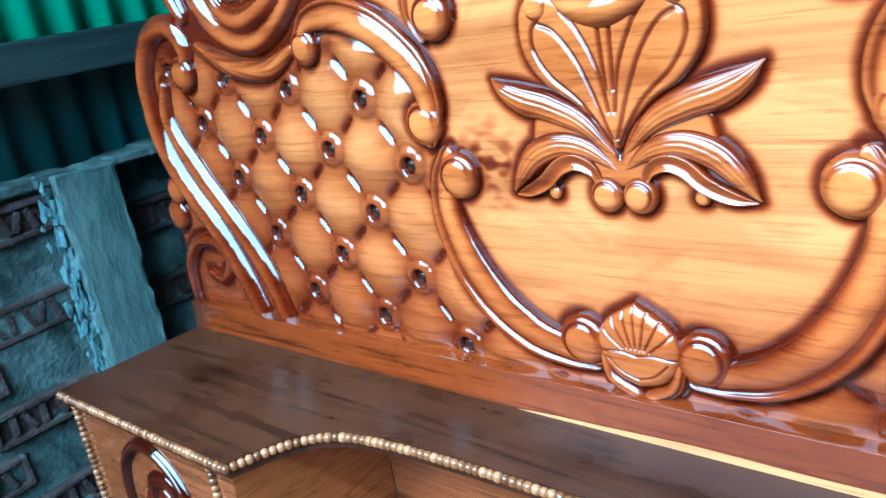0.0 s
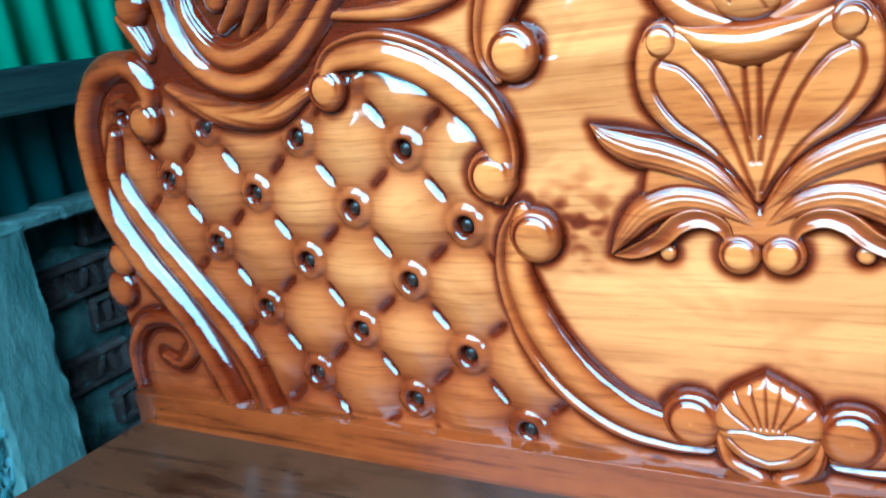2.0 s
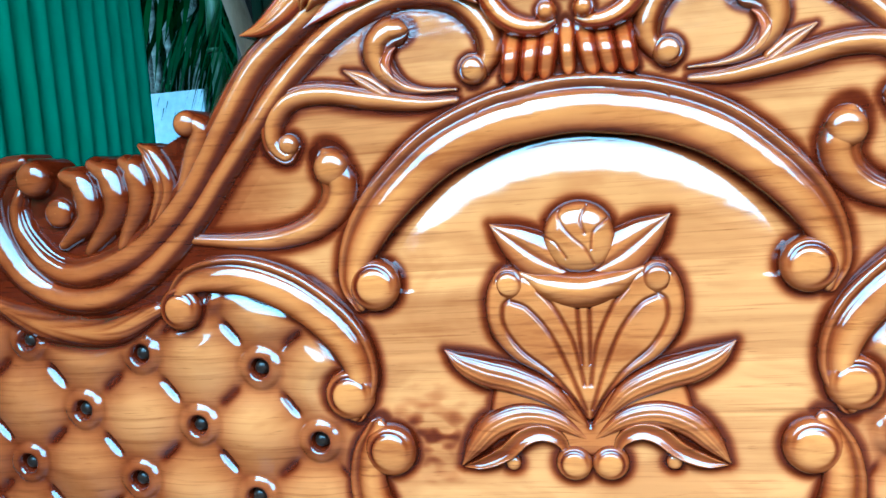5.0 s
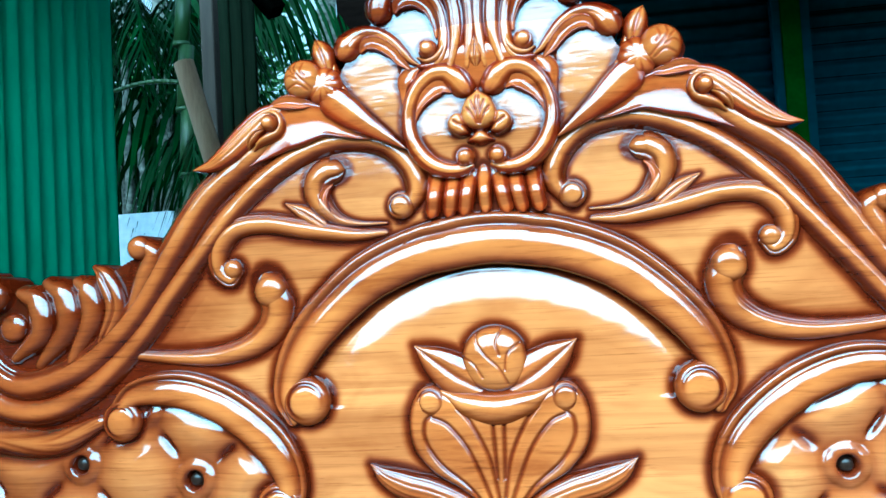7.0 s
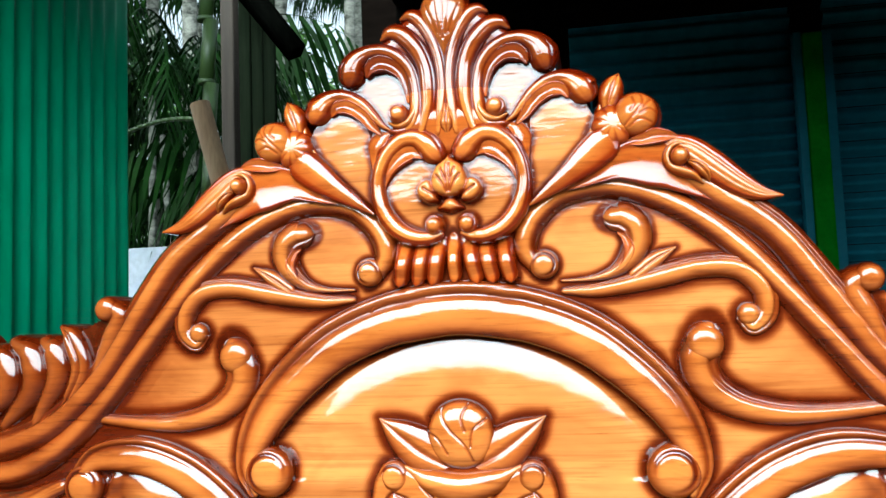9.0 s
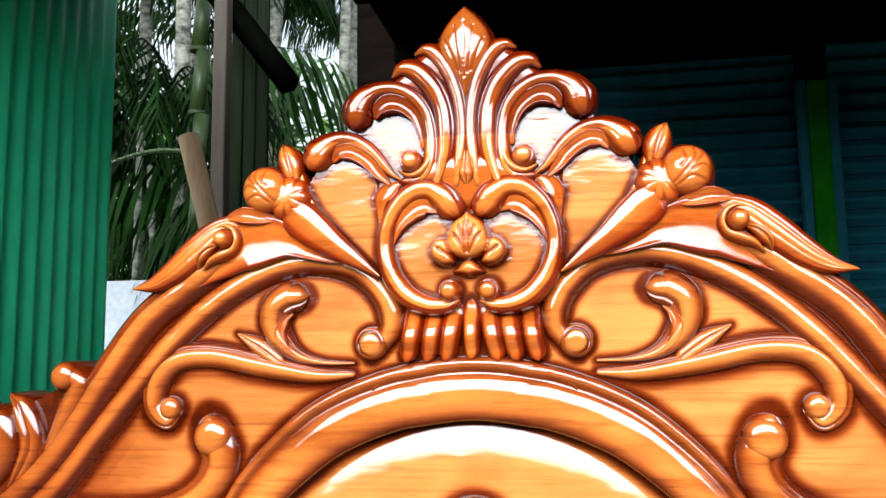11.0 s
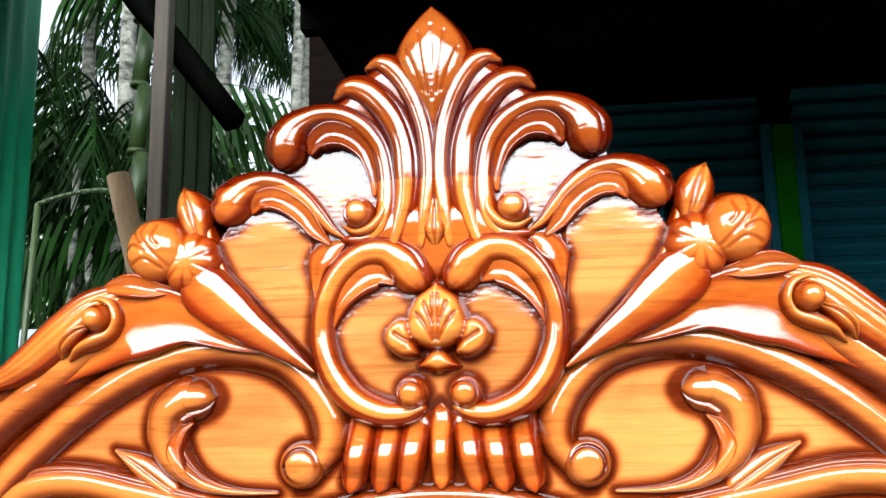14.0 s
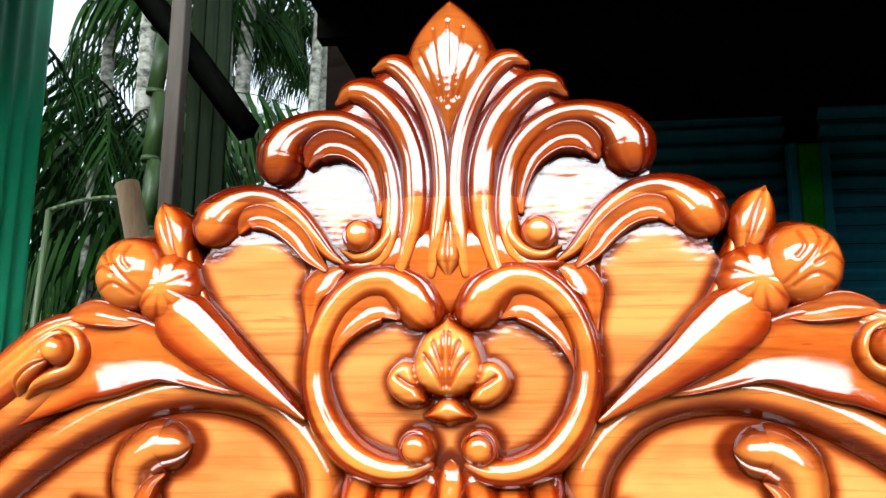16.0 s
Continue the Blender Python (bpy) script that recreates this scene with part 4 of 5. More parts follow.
carve("bud", [(0.1633, 1.7073, 0.0097), (0.1662, 1.7184, 0.022), (0.1698, 1.7299, 0.0255), (0.1741, 1.7399, 0.0176), (0.1779, 1.7477, 0.0013)], 0.0150, sec_leaf, board, back=0.03, lift=0.010)
carve("lip_leaf", [(0.1794, 1.675, 0.0026), (0.1941, 1.6759, 0.0123), (0.2103, 1.679, 0.0176), (0.2247, 1.6784, 0.0106), (0.2336, 1.6774, 0.0013)], 0.0140, sec_scoop, board, back=0.04, lift=0.012)
carve("edge_leaf", [(0.214, 1.676, 0.012), (0.240, 1.665, 0.029), (0.262, 1.648, 0.032), (0.287, 1.628, 0.026), (0.307, 1.617, 0.016), (0.328, 1.613, 0.002)], 0.0118, sec_frond, board, back=0.035, lift=0.010)
carve("edge_curl", [(0.2422, 1.6677, 0.0035), (0.2329, 1.6702, 0.007), (0.2233, 1.6655, 0.0097), (0.22, 1.6556, 0.0106), (0.2241, 1.647, 0.0114), (0.2345, 1.6424, 0.0132), (0.2455, 1.6372, 0.0097), (0.2534, 1.6293, 0.0026)], 0.0150, sec_scroll, board, lift=0.012)
dome("berry", 0.2325, 1.6573, 0.0108, 0.0235, board, lift=0.010, groove=0.003)
carve("edge_lobe", [(0.2401, 1.6521, 0.0053), (0.2485, 1.6476, 0.0123), (0.2558, 1.6397, 0.0132), (0.2602, 1.6305, 0.0022)], 0.0190, sec_leaf, board, lift=0.010)
relief("finial_leaf", [([(0, 1.869), (0.011, 1.859), (0.022, 1.844), (0.026, 1.829), (0.022, 1.813), (0.011, 1.797), (0, 1.772)], 0.0145, 0.024)], [[(0.0, 1.798), (0.0005, 1.822), (0.0, 1.850)], [(0.003, 1.802), (0.007, 1.826), (0.009, 1.846)], [(0.006, 1.804), (0.013, 1.822), (0.018, 1.834)]], board, lift=LIFT, step=0.0008, glaze=0.12, cut=0.0009)
relief("fan_core", [([(0, 1.852), (0.028, 1.834), (0.046, 1.822), (0.068, 1.803), (0.086, 1.793), (0.062, 1.778), (0.030, 1.776), (0, 1.770)], 0.0070, 0.016)], [], board, lift=0.008, step=0.0015, glaze=0.5, lean=0.10)
relief("fan_foot", [([(0, 1.724), (0.016, 1.728), (0.034, 1.724), (0.050, 1.712), (0.066, 1.706), (0.050, 1.698), (0.026, 1.692), (0, 1.676)], 0.0080, 0.018)], [], board, lift=0.008, step=0.0015, glaze=0.35, lean=0.14)
# fluted skirt under the heart: each flute slopes back at its top
carve("flute", [(0, 1.5885, 0.015, 0.15), (0, 1.5824, 0.0176, 0.35), (0, 1.5725, 0.0167, 0.85), (0, 1.5601, 0.0167, 1), (0, 1.5496, 0.015, 0.62)], 0.0180, sec_flank, board, both=False, lift=0.002, tint=0.10)
carve("flute", [(0.0145, 1.5872, 0.0176, 0.12), (0.0166, 1.5822, 0.0194, 0.32), (0.0181, 1.5715, 0.0202, 0.85), (0.02, 1.5599, 0.0202, 1), (0.0223, 1.549, 0.0182, 0.62)], 0.0180, sec_flank, board, lift=0.002, dark=1, tint=0.22)
carve("flute", [(0.0316, 1.5869, 0.0176, 0.12), (0.0336, 1.5819, 0.0194, 0.32), (0.0351, 1.5713, 0.0202, 0.85), (0.0369, 1.5598, 0.0202, 1), (0.0391, 1.5489, 0.0182, 0.62)], 0.0180, sec_flank, board, lift=0.002, dark=1, tint=0.22)
carve("flute", [(0.0507, 1.5866, 0.0176, 0.12), (0.0526, 1.5816, 0.0194, 0.32), (0.0541, 1.5711, 0.0202, 0.85), (0.0558, 1.5596, 0.0202, 1), (0.0579, 1.5488, 0.0182, 0.62)], 0.0180, sec_flank, board, lift=0.002, dark=1, tint=0.22)
# shell in the heart
relief("shell", [([(-0.0014, 1.6773), (0.0045, 1.6715), (0.0136, 1.6649), (0.0185, 1.656), (0.0203, 1.645), (0.0163, 1.6358), (0.0079, 1.6306), (-0.0022, 1.6293)], 0.0170, 0.013), ([(0.0183, 1.6498), (0.0251, 1.6511), (0.0316, 1.647), (0.0352, 1.6392), (0.032, 1.6307), (0.0244, 1.6255), (0.0169, 1.6249), (0.0112, 1.6282), (0.0147, 1.6366)], 0.0130, 0.006), ([(-0.0022, 1.6324), (0.0045, 1.6299), (0.0102, 1.6235), (0.0143, 1.6196), (0.0068, 1.6175), (-0.0024, 1.6154)], 0.0085, 0.010)], [[(-0.0021, 1.6368), (-0.0018, 1.6523), (-0.0016, 1.665)], [(0.0002, 1.6367), (0.0034, 1.6499), (0.0073, 1.6602)], [(0.0016, 1.6359), (0.007, 1.6461), (0.0124, 1.6533)], [(0.0127, 1.6349), (0.0202, 1.6369), (0.0269, 1.6411)]], board, lift=0.014, step=0.0008, glaze=0.02)

# ---- the board behind the carving, with the tufted fields ----
HALF = [(0.0, 0.893), (0.855, 0.893), (0.853, 1.06), (0.848, 1.14), (0.838, 1.20), (0.846, 1.26), (0.836, 1.327), (0.796, 1.376), (0.738, 1.386), (0.705, 1.41), (0.70, 1.45), (0.66, 1.44),
        (0.648, 1.475), (0.60, 1.50), (0.55, 1.478), (0.50, 1.484), (0.455, 1.498), (0.402, 1.525), (0.362, 1.524), (0.318, 1.582), (0.268, 1.624), (0.262, 1.65), (0.21, 1.675), (0.19, 1.70),
        (0.16, 1.69), (0.138, 1.730), (0.122, 1.745), (0.108, 1.772), (0.06, 1.79), (0.03, 1.812), (0.008, 1.84)]
OUTLINE = HALF + [(-x, z) for x, z in HALF[:0:-1]]
CELL_O, CELL_U, CELL_V = np.array((-0.6261, 1.3045)), np.array((0.1390, -0.0203)), np.array((-0.0175, -0.1442))
TUFT_AREA = [(-0.84, 0.90), (-0.06, 0.90), (-0.094, 0.974), (-0.141, 0.990), (-0.187, 1.026), (-0.214, 1.066), (-0.235, 1.10), (-0.24, 1.18), (-0.25, 1.25), (-0.27, 1.31), (-0.33, 1.345), (-0.42, 1.345), (-0.50, 1.33),
             (-0.60, 1.33), (-0.72, 1.36), (-0.80, 1.34), (-0.80, 1.25), (-0.70, 1.10), (-0.62, 1.0), (-0.58, 0.90)]


def spaced(a, b, fine_a, fine_b, coarse=0.0021, fine=0.0011):
    """Steps from a to b, closer between fine_a and fine_b."""
    return np.concatenate([np.arange(a, fine_a, coarse), np.arange(fine_a, fine_b, fine), np.arange(fine_b, b, coarse)])


XS, ZS = spaced(-0.88, 0.88, -0.235, 0.235), spaced(0.885, 1.87, 1.565, 1.87)
gx, gz = np.meshgrid(XS, ZS)
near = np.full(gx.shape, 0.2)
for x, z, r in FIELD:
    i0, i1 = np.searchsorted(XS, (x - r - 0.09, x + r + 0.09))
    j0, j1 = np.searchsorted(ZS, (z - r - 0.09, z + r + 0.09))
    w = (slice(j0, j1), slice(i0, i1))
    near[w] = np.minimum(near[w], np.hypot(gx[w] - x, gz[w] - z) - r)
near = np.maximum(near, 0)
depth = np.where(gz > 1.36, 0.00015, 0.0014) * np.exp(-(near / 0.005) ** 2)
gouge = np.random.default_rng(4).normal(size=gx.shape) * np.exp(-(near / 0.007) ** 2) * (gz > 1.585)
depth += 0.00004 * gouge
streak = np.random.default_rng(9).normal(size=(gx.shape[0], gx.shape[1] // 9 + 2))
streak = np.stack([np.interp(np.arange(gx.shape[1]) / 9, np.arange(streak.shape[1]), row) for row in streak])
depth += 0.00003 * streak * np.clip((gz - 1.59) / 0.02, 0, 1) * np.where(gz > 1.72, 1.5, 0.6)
tint = np.clip(np.where(gz > 1.585, 0.85, 1.0) * np.exp(-(near / np.where(gz > 1.53, 0.0036, 0.0062)) ** 2.0) + spray_shade(gx, gz) * (1 - 0.25 * (near > 0.02)), 0, 1)
# the middle field falls away towards the arch
u = np.hypot(gx / 1.0, (gz - 1.262) / 1.0)
in_arch = (u < 0.245) & (gz > 1.34)
depth += np.where(in_arch, 0.008 * np.clip((u - 0.174) / 0.046, 0, 1) ** 1.8, 0)
# the crest stands forward
rise = np.minimum(np.clip((gz - 1.57) / 0.06, 0, 1), np.clip((gz - 1.612 - 0.96 * (np.abs(gx) - 0.084)) / 0.02, 0, 1))
depth -= 0.011 * rise * rise * (3 - 2 * rise)
depth += 0.012 * np.where((np.abs(gx) < 0.085) & (gz < 1.69), np.clip(gz - 1.60, 0, 0.09), 0)
depth -= 0.034 * np.clip(gz - 1.625, 0, 0.095) * np.clip((np.abs(gx) - 0.083) / 0.003, 0, 1) * (gz < 1.703 + 0.55 * (np.abs(gx) - 0.065))
# pillows, creases and bosses
ax = -np.abs(gx)
area = inside(TUFT_AREA, ax, gz)
inv = np.linalg.inv(np.stack([(CELL_U + CELL_V) / 2, (CELL_U - CELL_V) / 2], 1))
qa = inv[0, 0] * (ax - CELL_O[0]) + inv[0, 1] * (gz - CELL_O[1])
qb = inv[1, 0] * (ax - CELL_O[0]) + inv[1, 1] * (gz - CELL_O[1])
ca, cb = np.abs(np.sin(np.pi * qa)), np.abs(np.sin(np.pi * qb))
pillow = 0.0105 * (ca * cb) ** 1.15
ra, rb = qa - np.round(qa), qb - np.round(qb)
vec = np.stack([(CELL_U + CELL_V) / 2, (CELL_U - CELL_V) / 2], 1)
rd = np.hypot(vec[0, 0] * ra + vec[0, 1] * rb, vec[1, 0] * ra + vec[1, 1] * rb)
boss = 0.0074 * np.clip(1 - (rd / 0.0235) ** 2, 0, 1) ** 0.55 - 0.019 * np.exp(-(rd / 0.0098) ** 6)
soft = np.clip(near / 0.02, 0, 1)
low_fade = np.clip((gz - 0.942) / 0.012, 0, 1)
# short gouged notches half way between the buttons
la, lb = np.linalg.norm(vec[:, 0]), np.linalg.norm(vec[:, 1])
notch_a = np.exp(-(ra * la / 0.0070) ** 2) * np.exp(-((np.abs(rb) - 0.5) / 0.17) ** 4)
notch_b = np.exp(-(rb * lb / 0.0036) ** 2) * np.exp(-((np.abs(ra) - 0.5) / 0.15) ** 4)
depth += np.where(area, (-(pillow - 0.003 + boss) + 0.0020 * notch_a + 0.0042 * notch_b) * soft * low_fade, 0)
# shade of creases, notches and button holes is painted into tint beside the stain
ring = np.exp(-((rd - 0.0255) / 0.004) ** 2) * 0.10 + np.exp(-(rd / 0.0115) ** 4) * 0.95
tint = np.maximum(tint, np.where(area, np.clip(0.85 * notch_a ** 1.8 + 0.9 * notch_b + ring + 0.38 * (1 - ca * cb) ** 1.9 * low_fade + spray_shade(gx, gz), 0, 1), 0))
# a burl beside the flower and dark edges, sprayed and partly painted shade, towards the sides of the board
burl = np.exp(-((gx + 0.165) ** 2 + (gz - 1.185) ** 2) / 0.034 ** 2)
knots = np.vectorize(lambda x, z: noise.noise((x * 55, z * 110, 1.7)))(gx[burl > 0.05], gz[burl > 0.05])
tint[burl > 0.05] = np.maximum(tint[burl > 0.05], np.clip(burl[burl > 0.05] * (knots * 1.6 + 0.25), 0, 0.8))
keep = inside(OUTLINE, gx, gz)
idx = np.full(gx.shape, -1)
idx[keep] = np.arange(keep.sum())
full = keep[:-1, :-1] & keep[1:, :-1] & keep[:-1, 1:] & keep[1:, 1:]
quads = np.stack([idx[:-1, :-1][full], idx[:-1, 1:][full], idx[1:, 1:][full], idx[1:, :-1][full]], 1)
face_v = np.stack([gx[keep], depth[keep], gz[keep]], 1)
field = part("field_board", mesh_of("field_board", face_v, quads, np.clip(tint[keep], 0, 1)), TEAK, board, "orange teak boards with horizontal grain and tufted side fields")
bm = bmesh.new()
ring_v = [bm.verts.new((x, 0.024, z)) for x, z in OUTLINE]
face = bm.faces.new(ring_v)
if face.normal.y > 0 or (bm.normal_update() or face.normal.y > 0):
    face.normal_flip()
out = bmesh.ops.extrude_face_region(bm, geom=[face])
bmesh.ops.translate(bm, vec=(0, 0.024, 0), verts=[g for g in out["geom"] if isinstance(g, bmesh.types.BMVert)])
bmesh.ops.recalc_face_normals(bm, faces=bm.faces)
part("back_board", bm, TEAK_DARK, board)

# buttons
BUTTONS = [(i, j) for i, j in ((0, 0), (1, 0), (2, 0), (-0.5, 0.5), (0.5, 0.5), (1.5, 0.5), (2.5, 0.5), (0, 1), (1, 1), (2, 1), (0.5, 1.5), (1.5, 1.5), (2.5, 1.5), (1, 2), (2, 2), (3, 2))]


def button_mesh():
    verts, rings, sides = [(0, -0.006, 0)], 5, 16
    for k in range(1, rings + 1):
        f = k / rings
        for q in range(sides):
            a = 2 * math.pi * q / sides
            verts.append((0.0085 * f * math.cos(a), -0.006 * math.sqrt(max(0, 1 - f * f)) + (0.004 if k == rings else 0), 0.0085 * f * math.sin(a)))
    faces = [(0, 1 + q, 1 + (q + 1) % sides) for q in range(sides)]
    for k in range(rings - 1):
        for q in range(sides):
            a, b = 1 + k * sides + q, 1 + k * sides + (q + 1) % sides
            faces.append((a, a + sides, b + sides, b))
    me = mesh_of("button", verts, faces)
    me.materials.append(PIN)
    return me


BUTTON = button_mesh()
for i, j in BUTTONS:
    x, z = CELL_O + CELL_U * i + CELL_V * j
    for side in (1, -1):
        ob = new("button", BUTTON)
        ob.parent = board
        ob.matrix_basis = pose(x * side, 0.0075, z)


# ---- bottom rail ----
def rail(name, mat, x0, x1, prof, parent, n=40):
    """A straight moulding along x with the profile prof of (y, z)."""
    prof = glide([(y, z, 1) for y, z in prof], 5)[:, :2]
    xs = np.linspace(x0, x1, n)
    v = [(x, y, z) for x in xs for y, z in prof]
    m = len(prof)
    f = [(k * m + j, (k + 1) * m + j, (k + 1) * m + j + 1, k * m + j + 1) for k in range(n - 1) for j in range(m - 1)]
    f += [tuple(range(m)), tuple(range((n - 1) * m, n * m))[::-1]]
    return part(name, mesh_of(name, v, f, [0.3] * len(v)), mat, parent)


rail("bottom_rail", RAIL, -0.853, 0.853, [(0.02, 0.86), (-0.020, 0.862), (-0.0215, 0.895), (-0.0207, 0.918), (-0.0204, 0.936), (-0.0202, 0.9415), (-0.0190, 0.9428), (-0.006, 0.9432), (0.02, 0.9435)], board)

def sapwood():
    """A pale streak of sapwood along the lower edge of the rail."""
    n, v = 40, []
    for k in range(n + 1):
        f = k / n
        x = -0.16 + 0.62 * f
        hgt = 0.009 * math.sin(math.pi * f) ** 0.7 * (1 + 0.2 * noise.noise((x * 9, 0, 0)))
        v += [(x, -0.0222, 0.8972), (x, -0.0222, 0.8975 + hgt)]
    f = [(2 * k, 2 * k + 2, 2 * k + 3, 2 * k + 1) for k in range(n)]
    return part("sapwood_streak", mesh_of("sapwood_streak", v, f), SAP, board, "pale yellow sapwood streak")


sapwood()

# ---- shelf cabinet at the foot of the board ----
shelf = tagged(new("shelf_cabinet"), "walnut-brown shelf cabinet with beaded edges")
shelf.parent = bed
TOP = 0.897


def front(x):
    """Front edge of the shelf: deep over the side boxes, sweeping back in the middle."""
    a = abs(x)
    if a > 0.405:
        return -0.268
    f = a / 0.405
    return -0.132 - 0.030 * f ** 3 - 0.106 * f ** 14


EDGE = [(-0.85, -0.268), (-0.62, -0.268)] + [(-0.405 + 0.81 * k / 60, front(-0.405 + 0.81 * k / 60)) for k in range(61)] + [(0.62, -0.268), (0.85, -0.268)]
bm = bmesh.new()
top = [bm.verts.new((x, y, TOP)) for x, y in EDGE] + [bm.verts.new((0.85, -0.010, TOP)), bm.verts.new((-0.85, -0.010, TOP))]
face = bm.faces.new(top)
out = bmesh.ops.extrude_face_region(bm, geom=[face])
bmesh.ops.translate(bm, vec=(0, 0, -0.022), verts=[g for g in out["geom"] if isinstance(g, bmesh.types.BMVert)])
bmesh.ops.recalc_face_normals(bm, faces=bm.faces)
part("shelf_top", bm, SHELF, shelf, "dull dark brown board of the shelf")
for side in (-1, 1):
    x0, x1 = sorted((side * 0.845, side * 0.425))
    bm = bmesh.new()
    box(bm, x0, x1, -0.255, -0.015, 0.0, TOP - 0.0225)
    part("side_box", bm, TEAK_DARK, shelf, "red-brown side box")
    mark = len(FIELD)
    made = carve("door_ring", [(side * 0.72, 0.56, 0.014), (side * 0.735, 0.68, 0.020), (side * 0.72, 0.80, 0.022), (side * 0.64, 0.850, 0.024), (side * 0.56, 0.80, 0.022), (side * 0.545, 0.68, 0.020), (side * 0.56, 0.56, 0.014)],
                 0.012, sec_scroll, shelf, both=False, mats=TEAK_DARK)
    made += carve("door_leaf", [(side * 0.66, 0.72, 0.012), (side * 0.645, 0.79, 0.030), (side * 0.60, 0.80, 0.020), (side * 0.59, 0.76, 0.010)], 0.010, sec_leaf, shelf, both=False, veins=3, mats=TEAK_DARK)
    made += dome("door_panel", side * 0.64, 0.69, 0.062, 0.006, shelf, squash=1.55, mats=TEAK, both=False, label="orange teak door panel")
    for ob in made:
        ob.location.y = -0.256
    del FIELD[mark:]
bm = bmesh.new()
box(bm, -0.424, 0.424, -0.20, -0.016, 0.66, 0.68, 0.003)
part("niche_board", bm, TEAK_CARVED, shelf, "orange teak board inside the open niche")
bm = bmesh.new()
box(bm, -0.424, 0.424, -0.014, 0.0, 0.0, TOP - 0.023)
part("niche_back", bm, TEAK_DARK, shelf)
bm = bmesh.new()
box(bm, -0.424, 0.424, -0.20, -0.18, 0.0, 0.659)
part("niche_front", bm, TEAK_DARK, shelf)


def bead_mesh(r):
    bm = bmesh.new()
    bmesh.ops.create_uvsphere(bm, u_segments=8, v_segments=6, radius=r)
    bmesh.ops.scale(bm, vec=(0.92, 1.0, 1.05), verts=bm.verts)
    for v in bm.verts:
        v.co.x = math.copysign(abs(v.co.x / r) ** 0.7 * r, v.co.x)
    for f in bm.faces:
        f.smooth = True
    me = bpy.data.meshes.new("bead")
    bm.to_mesh(me)
    bm.free()
    me.materials.append(BEAD)
    return me


BEADS = bead_mesh(0.0058)


def bead_row(pts, gap=0.0097):
    pts = [Vector(p) for p in pts]
    left = 0.0
    for a, b in zip(pts, pts[1:]):
        d = (b - a).length
        s = left
        while s < d:
            ob = new("bead", BEADS)
            ob.parent = shelf
            ob.location = a.lerp(b, s / d)
            if abs((b - a).z) > 0.01:
                ob.rotation_euler = (0, radians(90), random.uniform(0, 6))
            else:
                ob.rotation_euler = (random.uniform(-0.2, 0.2), random.uniform(-0.2, 0.2), math.atan2((b - a).y, (b - a).x))
            ob.scale = [random.uniform(0.92, 1.06)] * 3
            s += gap
        left = s - d


bead_row([(x, y - 0.003, TOP - 0.0070) for x, y in EDGE])
for side in (-1, 1):
    bead_row([(side * 0.842, -0.258, TOP - 0.03), (side * 0.842, -0.258, 0.62)])
    bead_row([(side * 0.468, -0.258, TOP - 0.03), (side * 0.468, -0.258, 0.62)])


# ---- palms and undergrowth outside ----
def frond(bm, base, heading, length, droop):
    """One feathered palm leaf: a bending midrib with narrow leaflets on both sides."""
    h = Vector((math.cos(heading), math.sin(heading), 0))
    side = Vector((-h.y, h.x, 0))
    prev, n = Vector(base), 22
    slope = 1.1
    for k in range(n):
        f = k / n
        slope -= droop / n * (1 + f)
        d = (h * math.cos(slope) + Vector((0, 0, math.sin(slope)))) * (length / n)
        nxt = prev + d
        w = 0.014 * (1 - f) + 0.004
        bm.faces.new([bm.verts.new(prev + side * w), bm.verts.new(prev - side * w), bm.verts.new(nxt - side * w * 0.9), bm.verts.new(nxt + side * w * 0.9)])
        if k > 2:
            ll = length * 0.34 * math.sin(math.pi * min(1, 0.12 + 0.88 * f)) ** 0.6 + 0.04
            for s in (-1, 1):
                tip = nxt + side * s * ll * 0.40 + d.normalized() * ll * 0.35 + Vector((0, 0, -ll * random.uniform(0.6, 1.15)))
                mid = nxt.lerp(tip, 0.45) + Vector((0, 0, ll * 0.08))
                t = d.normalized() * 0.016
                a, b = bm.verts.new(nxt - t), bm.verts.new(nxt + t)
                c, e = bm.verts.new(mid + t * 1.3), bm.verts.new(mid - t * 1.3)
                bm.faces.new((a, b, c, e))
                bm.faces.new((e, c, bm.verts.new(tip)))
        prev = nxt


def palm(x, y, height, r, crown, label):
    thing = tagged(new("palm_tree"), label, "tree", group="palms outside")
    thing.location = (x, y, 0)
    bm = bmesh.new()
    lean = Vector((random.uniform(-0.25, 0.25), random.uniform(-0.2, 0.2), 0))
    sides, prev = 10, None
    rings = int(height / 0.16)
    for k in range(rings + 1):
        f = k / rings
        for g, rr in ((0.0, 1.0), (0.75, 0.93)):
            c = lean * f * f + Vector((0, 0, height * min(1, (k + g) / rings)))
            loop = [bm.verts.new(c + Vector((math.cos(2 * math.pi * s / sides), math.sin(2 * math.pi * s / sides), 0)) * r * rr * (1 - 0.25 * f)) for s in range(sides)]
            if prev:
                for s in range(sides):
                    bm.faces.new((prev[s], prev[(s + 1) % sides], loop[(s + 1) % sides], loop[s])).smooth = True
            prev = loop
    part("trunk", bm, BARK, thing)
    bm = bmesh.new()
    for k in range(crown):
        frond(bm, lean + Vector((0, 0, height - 0.05)), 2 * math.pi * k / crown + random.uniform(-0.3, 0.3), random.uniform(1.3, 2.0), random.uniform(1.2, 2.4))
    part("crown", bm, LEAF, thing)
    return thing


random.seed(11)
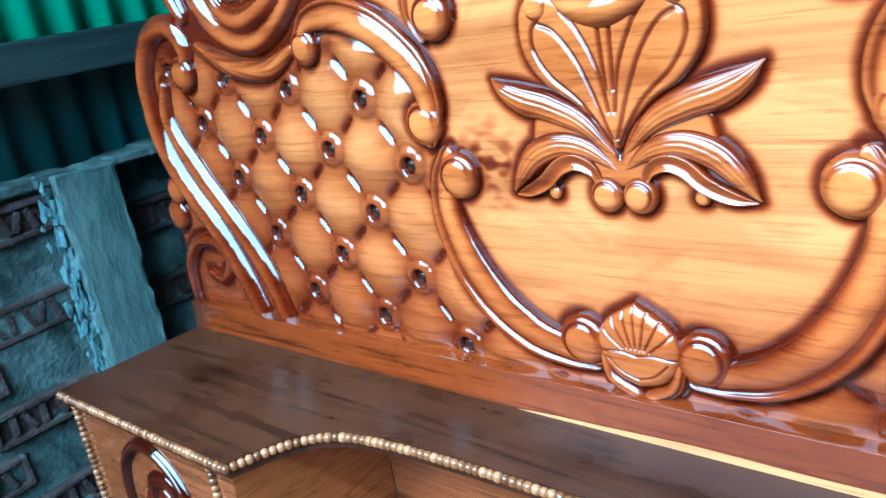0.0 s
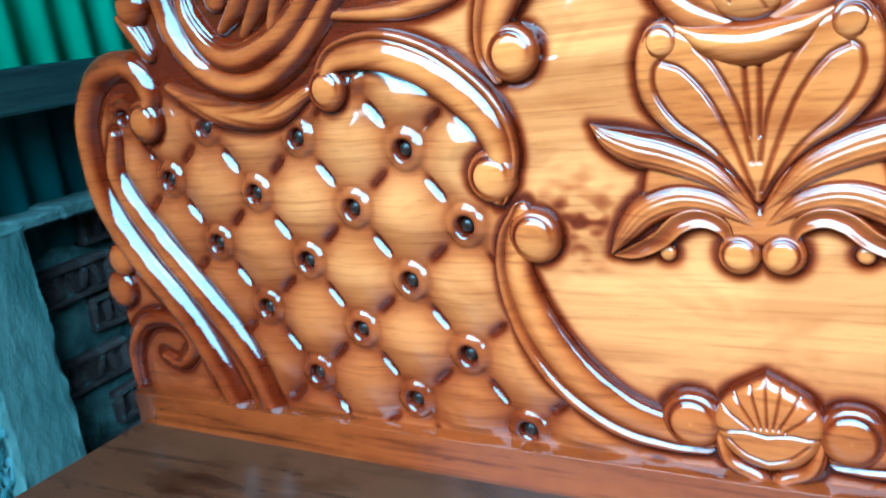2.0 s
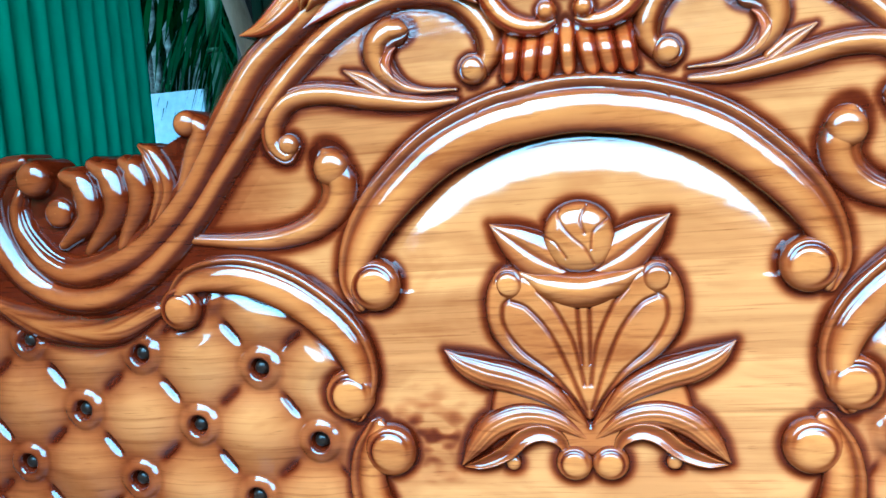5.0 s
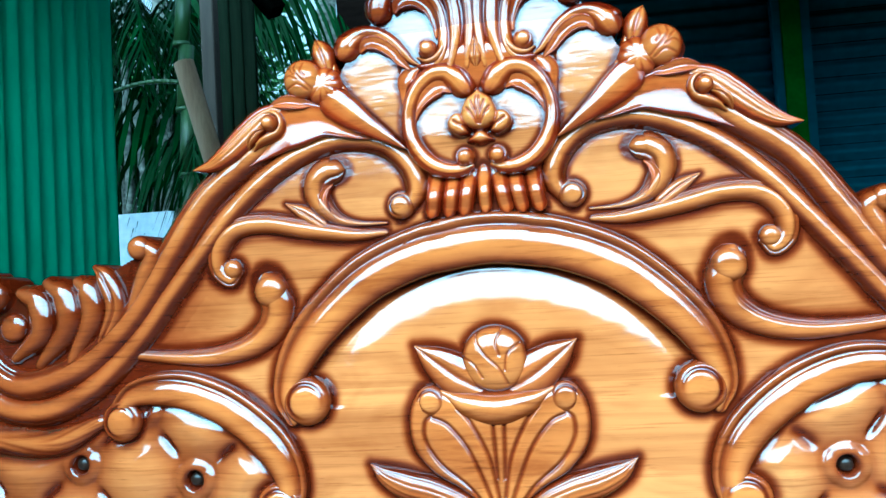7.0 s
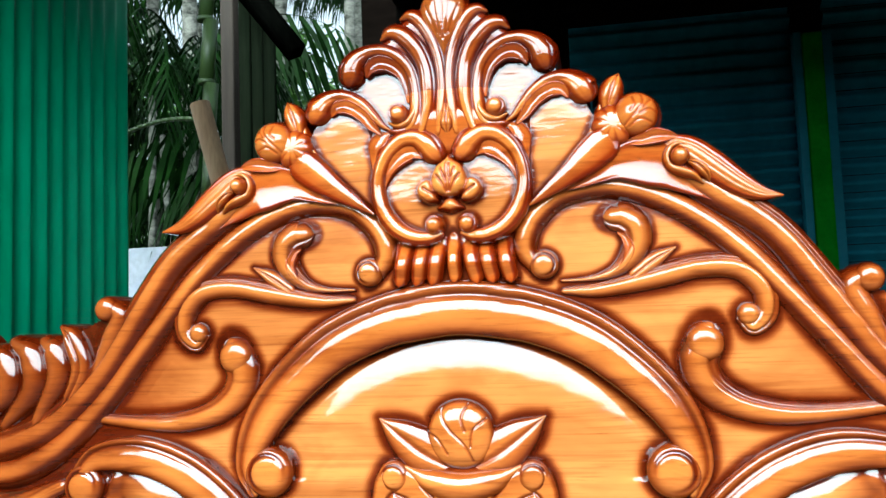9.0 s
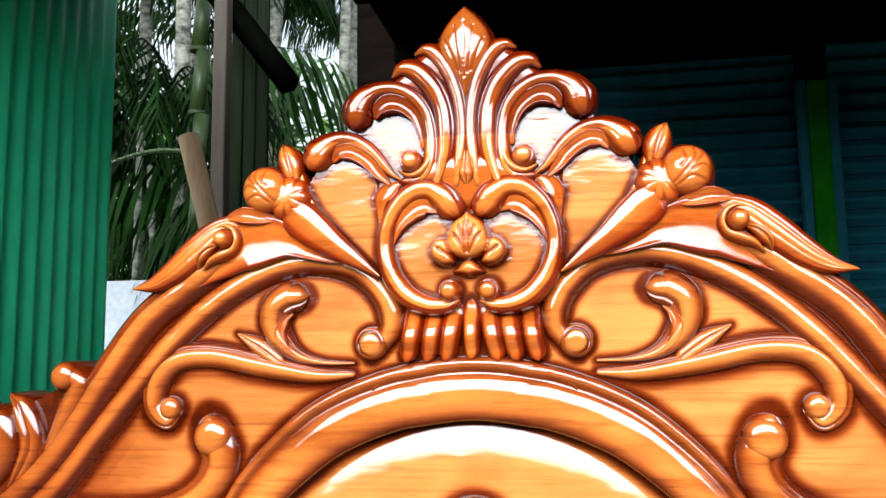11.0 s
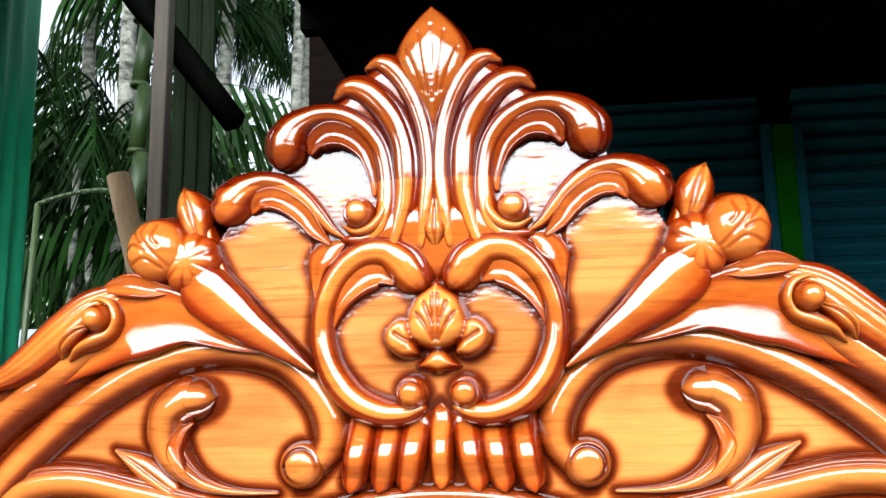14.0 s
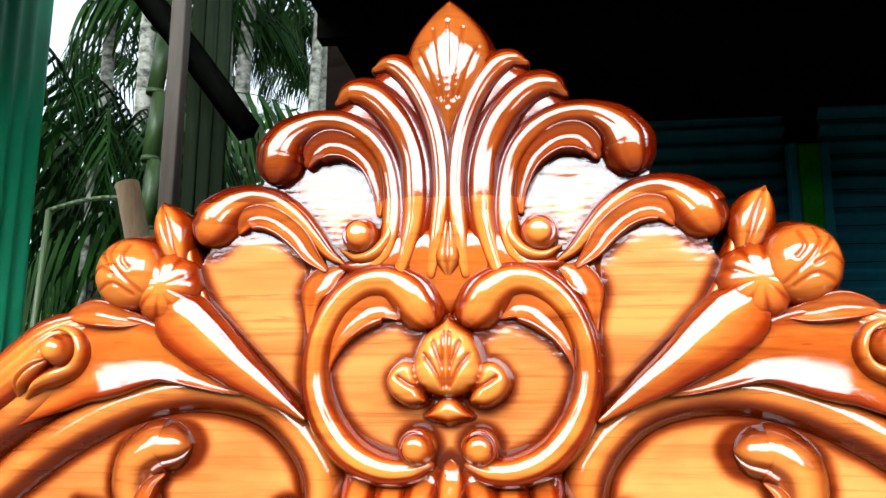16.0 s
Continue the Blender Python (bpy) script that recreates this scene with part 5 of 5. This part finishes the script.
for k, (x, y, h, r) in enumerate(((-2.98, 5.2, 5.6, 0.075), (-2.62, 6.0, 6.4, 0.075), (-1.96, 6.0, 6.2, 0.06), (-3.75, 6.0, 5.6, 0.07), (-2.15, 6.8, 6.0, 0.07), (-3.1, 7.2, 6.4, 0.08), (-2.6, 9.0, 6.2, 0.08),
                                 (-3.9, 8.4, 6.0, 0.08), (-3.3, 11.0, 7.0, 0.09), (-4.6, 11.5, 7.0, 0.09), (-5.4, 10.0, 6.0, 0.08), (-4.1, 14.0, 7.5, 0.1))):
    palm(x, y, h, r, 9, "slender ringed palm with drooping feathered leaves standing in the earth")
random.seed(12)
for k in range(21):
    y = random.uniform(3.6, 8.5)
    palm(-0.45 * y - 0.25 + random.uniform(-0.15, 0.15) * y, y, random.uniform(1.6, 3.0) + (0.0 if k < 17 else 0.30 * y), 0.03, 8, "young palm with low drooping leaves standing in the earth")
bm = bmesh.new()
for k in range(12):
    rod(bm, (-1.96, 3.4, k * 0.36), (-1.96 + 0.004 * k, 3.4, k * 0.36 + 0.34), 0.042, 0.042, 10)
    rod(bm, (-1.96, 3.4, k * 0.36 + 0.338), (-1.96, 3.4, k * 0.36 + 0.362), 0.047, 0.047, 10)
tagged(part("bamboo_culm", bm, BAMBOO), "thick green bamboo culm with swollen joints", "bamboo")
bm = bmesh.new()
for k in range(10):
    a, b = ((-2.16 + 0.042 * q, 2.9, 2.49 + 0.05 * math.sin(q / 10 * 2.4)) for q in (k, k + 1))
    rod(bm, a, b, 0.012, 0.011, 8)
rod(bm, (-2.16, 2.9, 2.49), (-2.26, 2.9, 0.0), 0.014, 0.012, 8)
tagged(part("palm_stalk", bm, BAMBOO), "bent green palm stalk rooted in the earth", "plant")
bm = bmesh.new()
rng = random.Random(5)
for k in range(9000):
    y = rng.uniform(4.5, 17)
    x = -0.28 * y + rng.uniform(-0.28, 0.22) * y - 0.3
    top = 0.5 + 0.10 * y + 0.5 * noise.noise((x * 0.7, y * 0.7, 0))
    z = rng.uniform(0.0, 1.0) ** 0.8 * top
    c = Vector((x, y, z))
    a, s = rng.uniform(0, 6.28), rng.uniform(0.05, 0.13)
    d = Vector((math.cos(a), math.sin(a) * 0.5, rng.uniform(-0.6, 0.5))) * s
    q = Vector((-d.y, d.x, rng.uniform(-0.5, 0.5) * s)) * 0.4
    bm.faces.new([bm.verts.new(c - d), bm.verts.new(c + q), bm.verts.new(c + d), bm.verts.new(c - q)])
tagged(part("undergrowth", bm, BUSH), "dense bright green undergrowth", "plants", kind="stuff")
bm = bmesh.new()
for k in range(30000):
    y = rng.uniform(8.5, 18)
    x = -0.42 * y + rng.uniform(-0.30, 0.34) * y
    z = rng.uniform(0, 1) ** 0.9 * (0.52 * y)
    if noise.noise((x * 0.9, y * 0.3, z * 0.8)) < -0.06 + 0.24 * (z / (0.52 * y)):
        continue
    c = Vector((x, y, z))
    a, s = rng.uniform(0, 6.28), rng.uniform(0.10, 0.26)
    d = Vector((math.cos(a), math.sin(a) * 0.5, rng.uniform(-0.9, 0.4))) * s
    q = Vector((-d.y, d.x, rng.uniform(-0.5, 0.5) * s)) * 0.3
    bm.faces.new([bm.verts.new(c - d), bm.verts.new(c + q), bm.verts.new(c + d), bm.verts.new(c - q)])
tagged(part("far_woods", bm, BUSH), "dense woodland foliage in a sunlit green with gaps of sky", "woods", kind="stuff")
bm = bmesh.new()
box(bm, -3.2, -2.35, 4.0, 4.03, 0.0, 2.03, 0.004)
tagged(part("tarpaulin_screen", bm, PALE), "pale blue sheet screen standing on the ground", "screen")
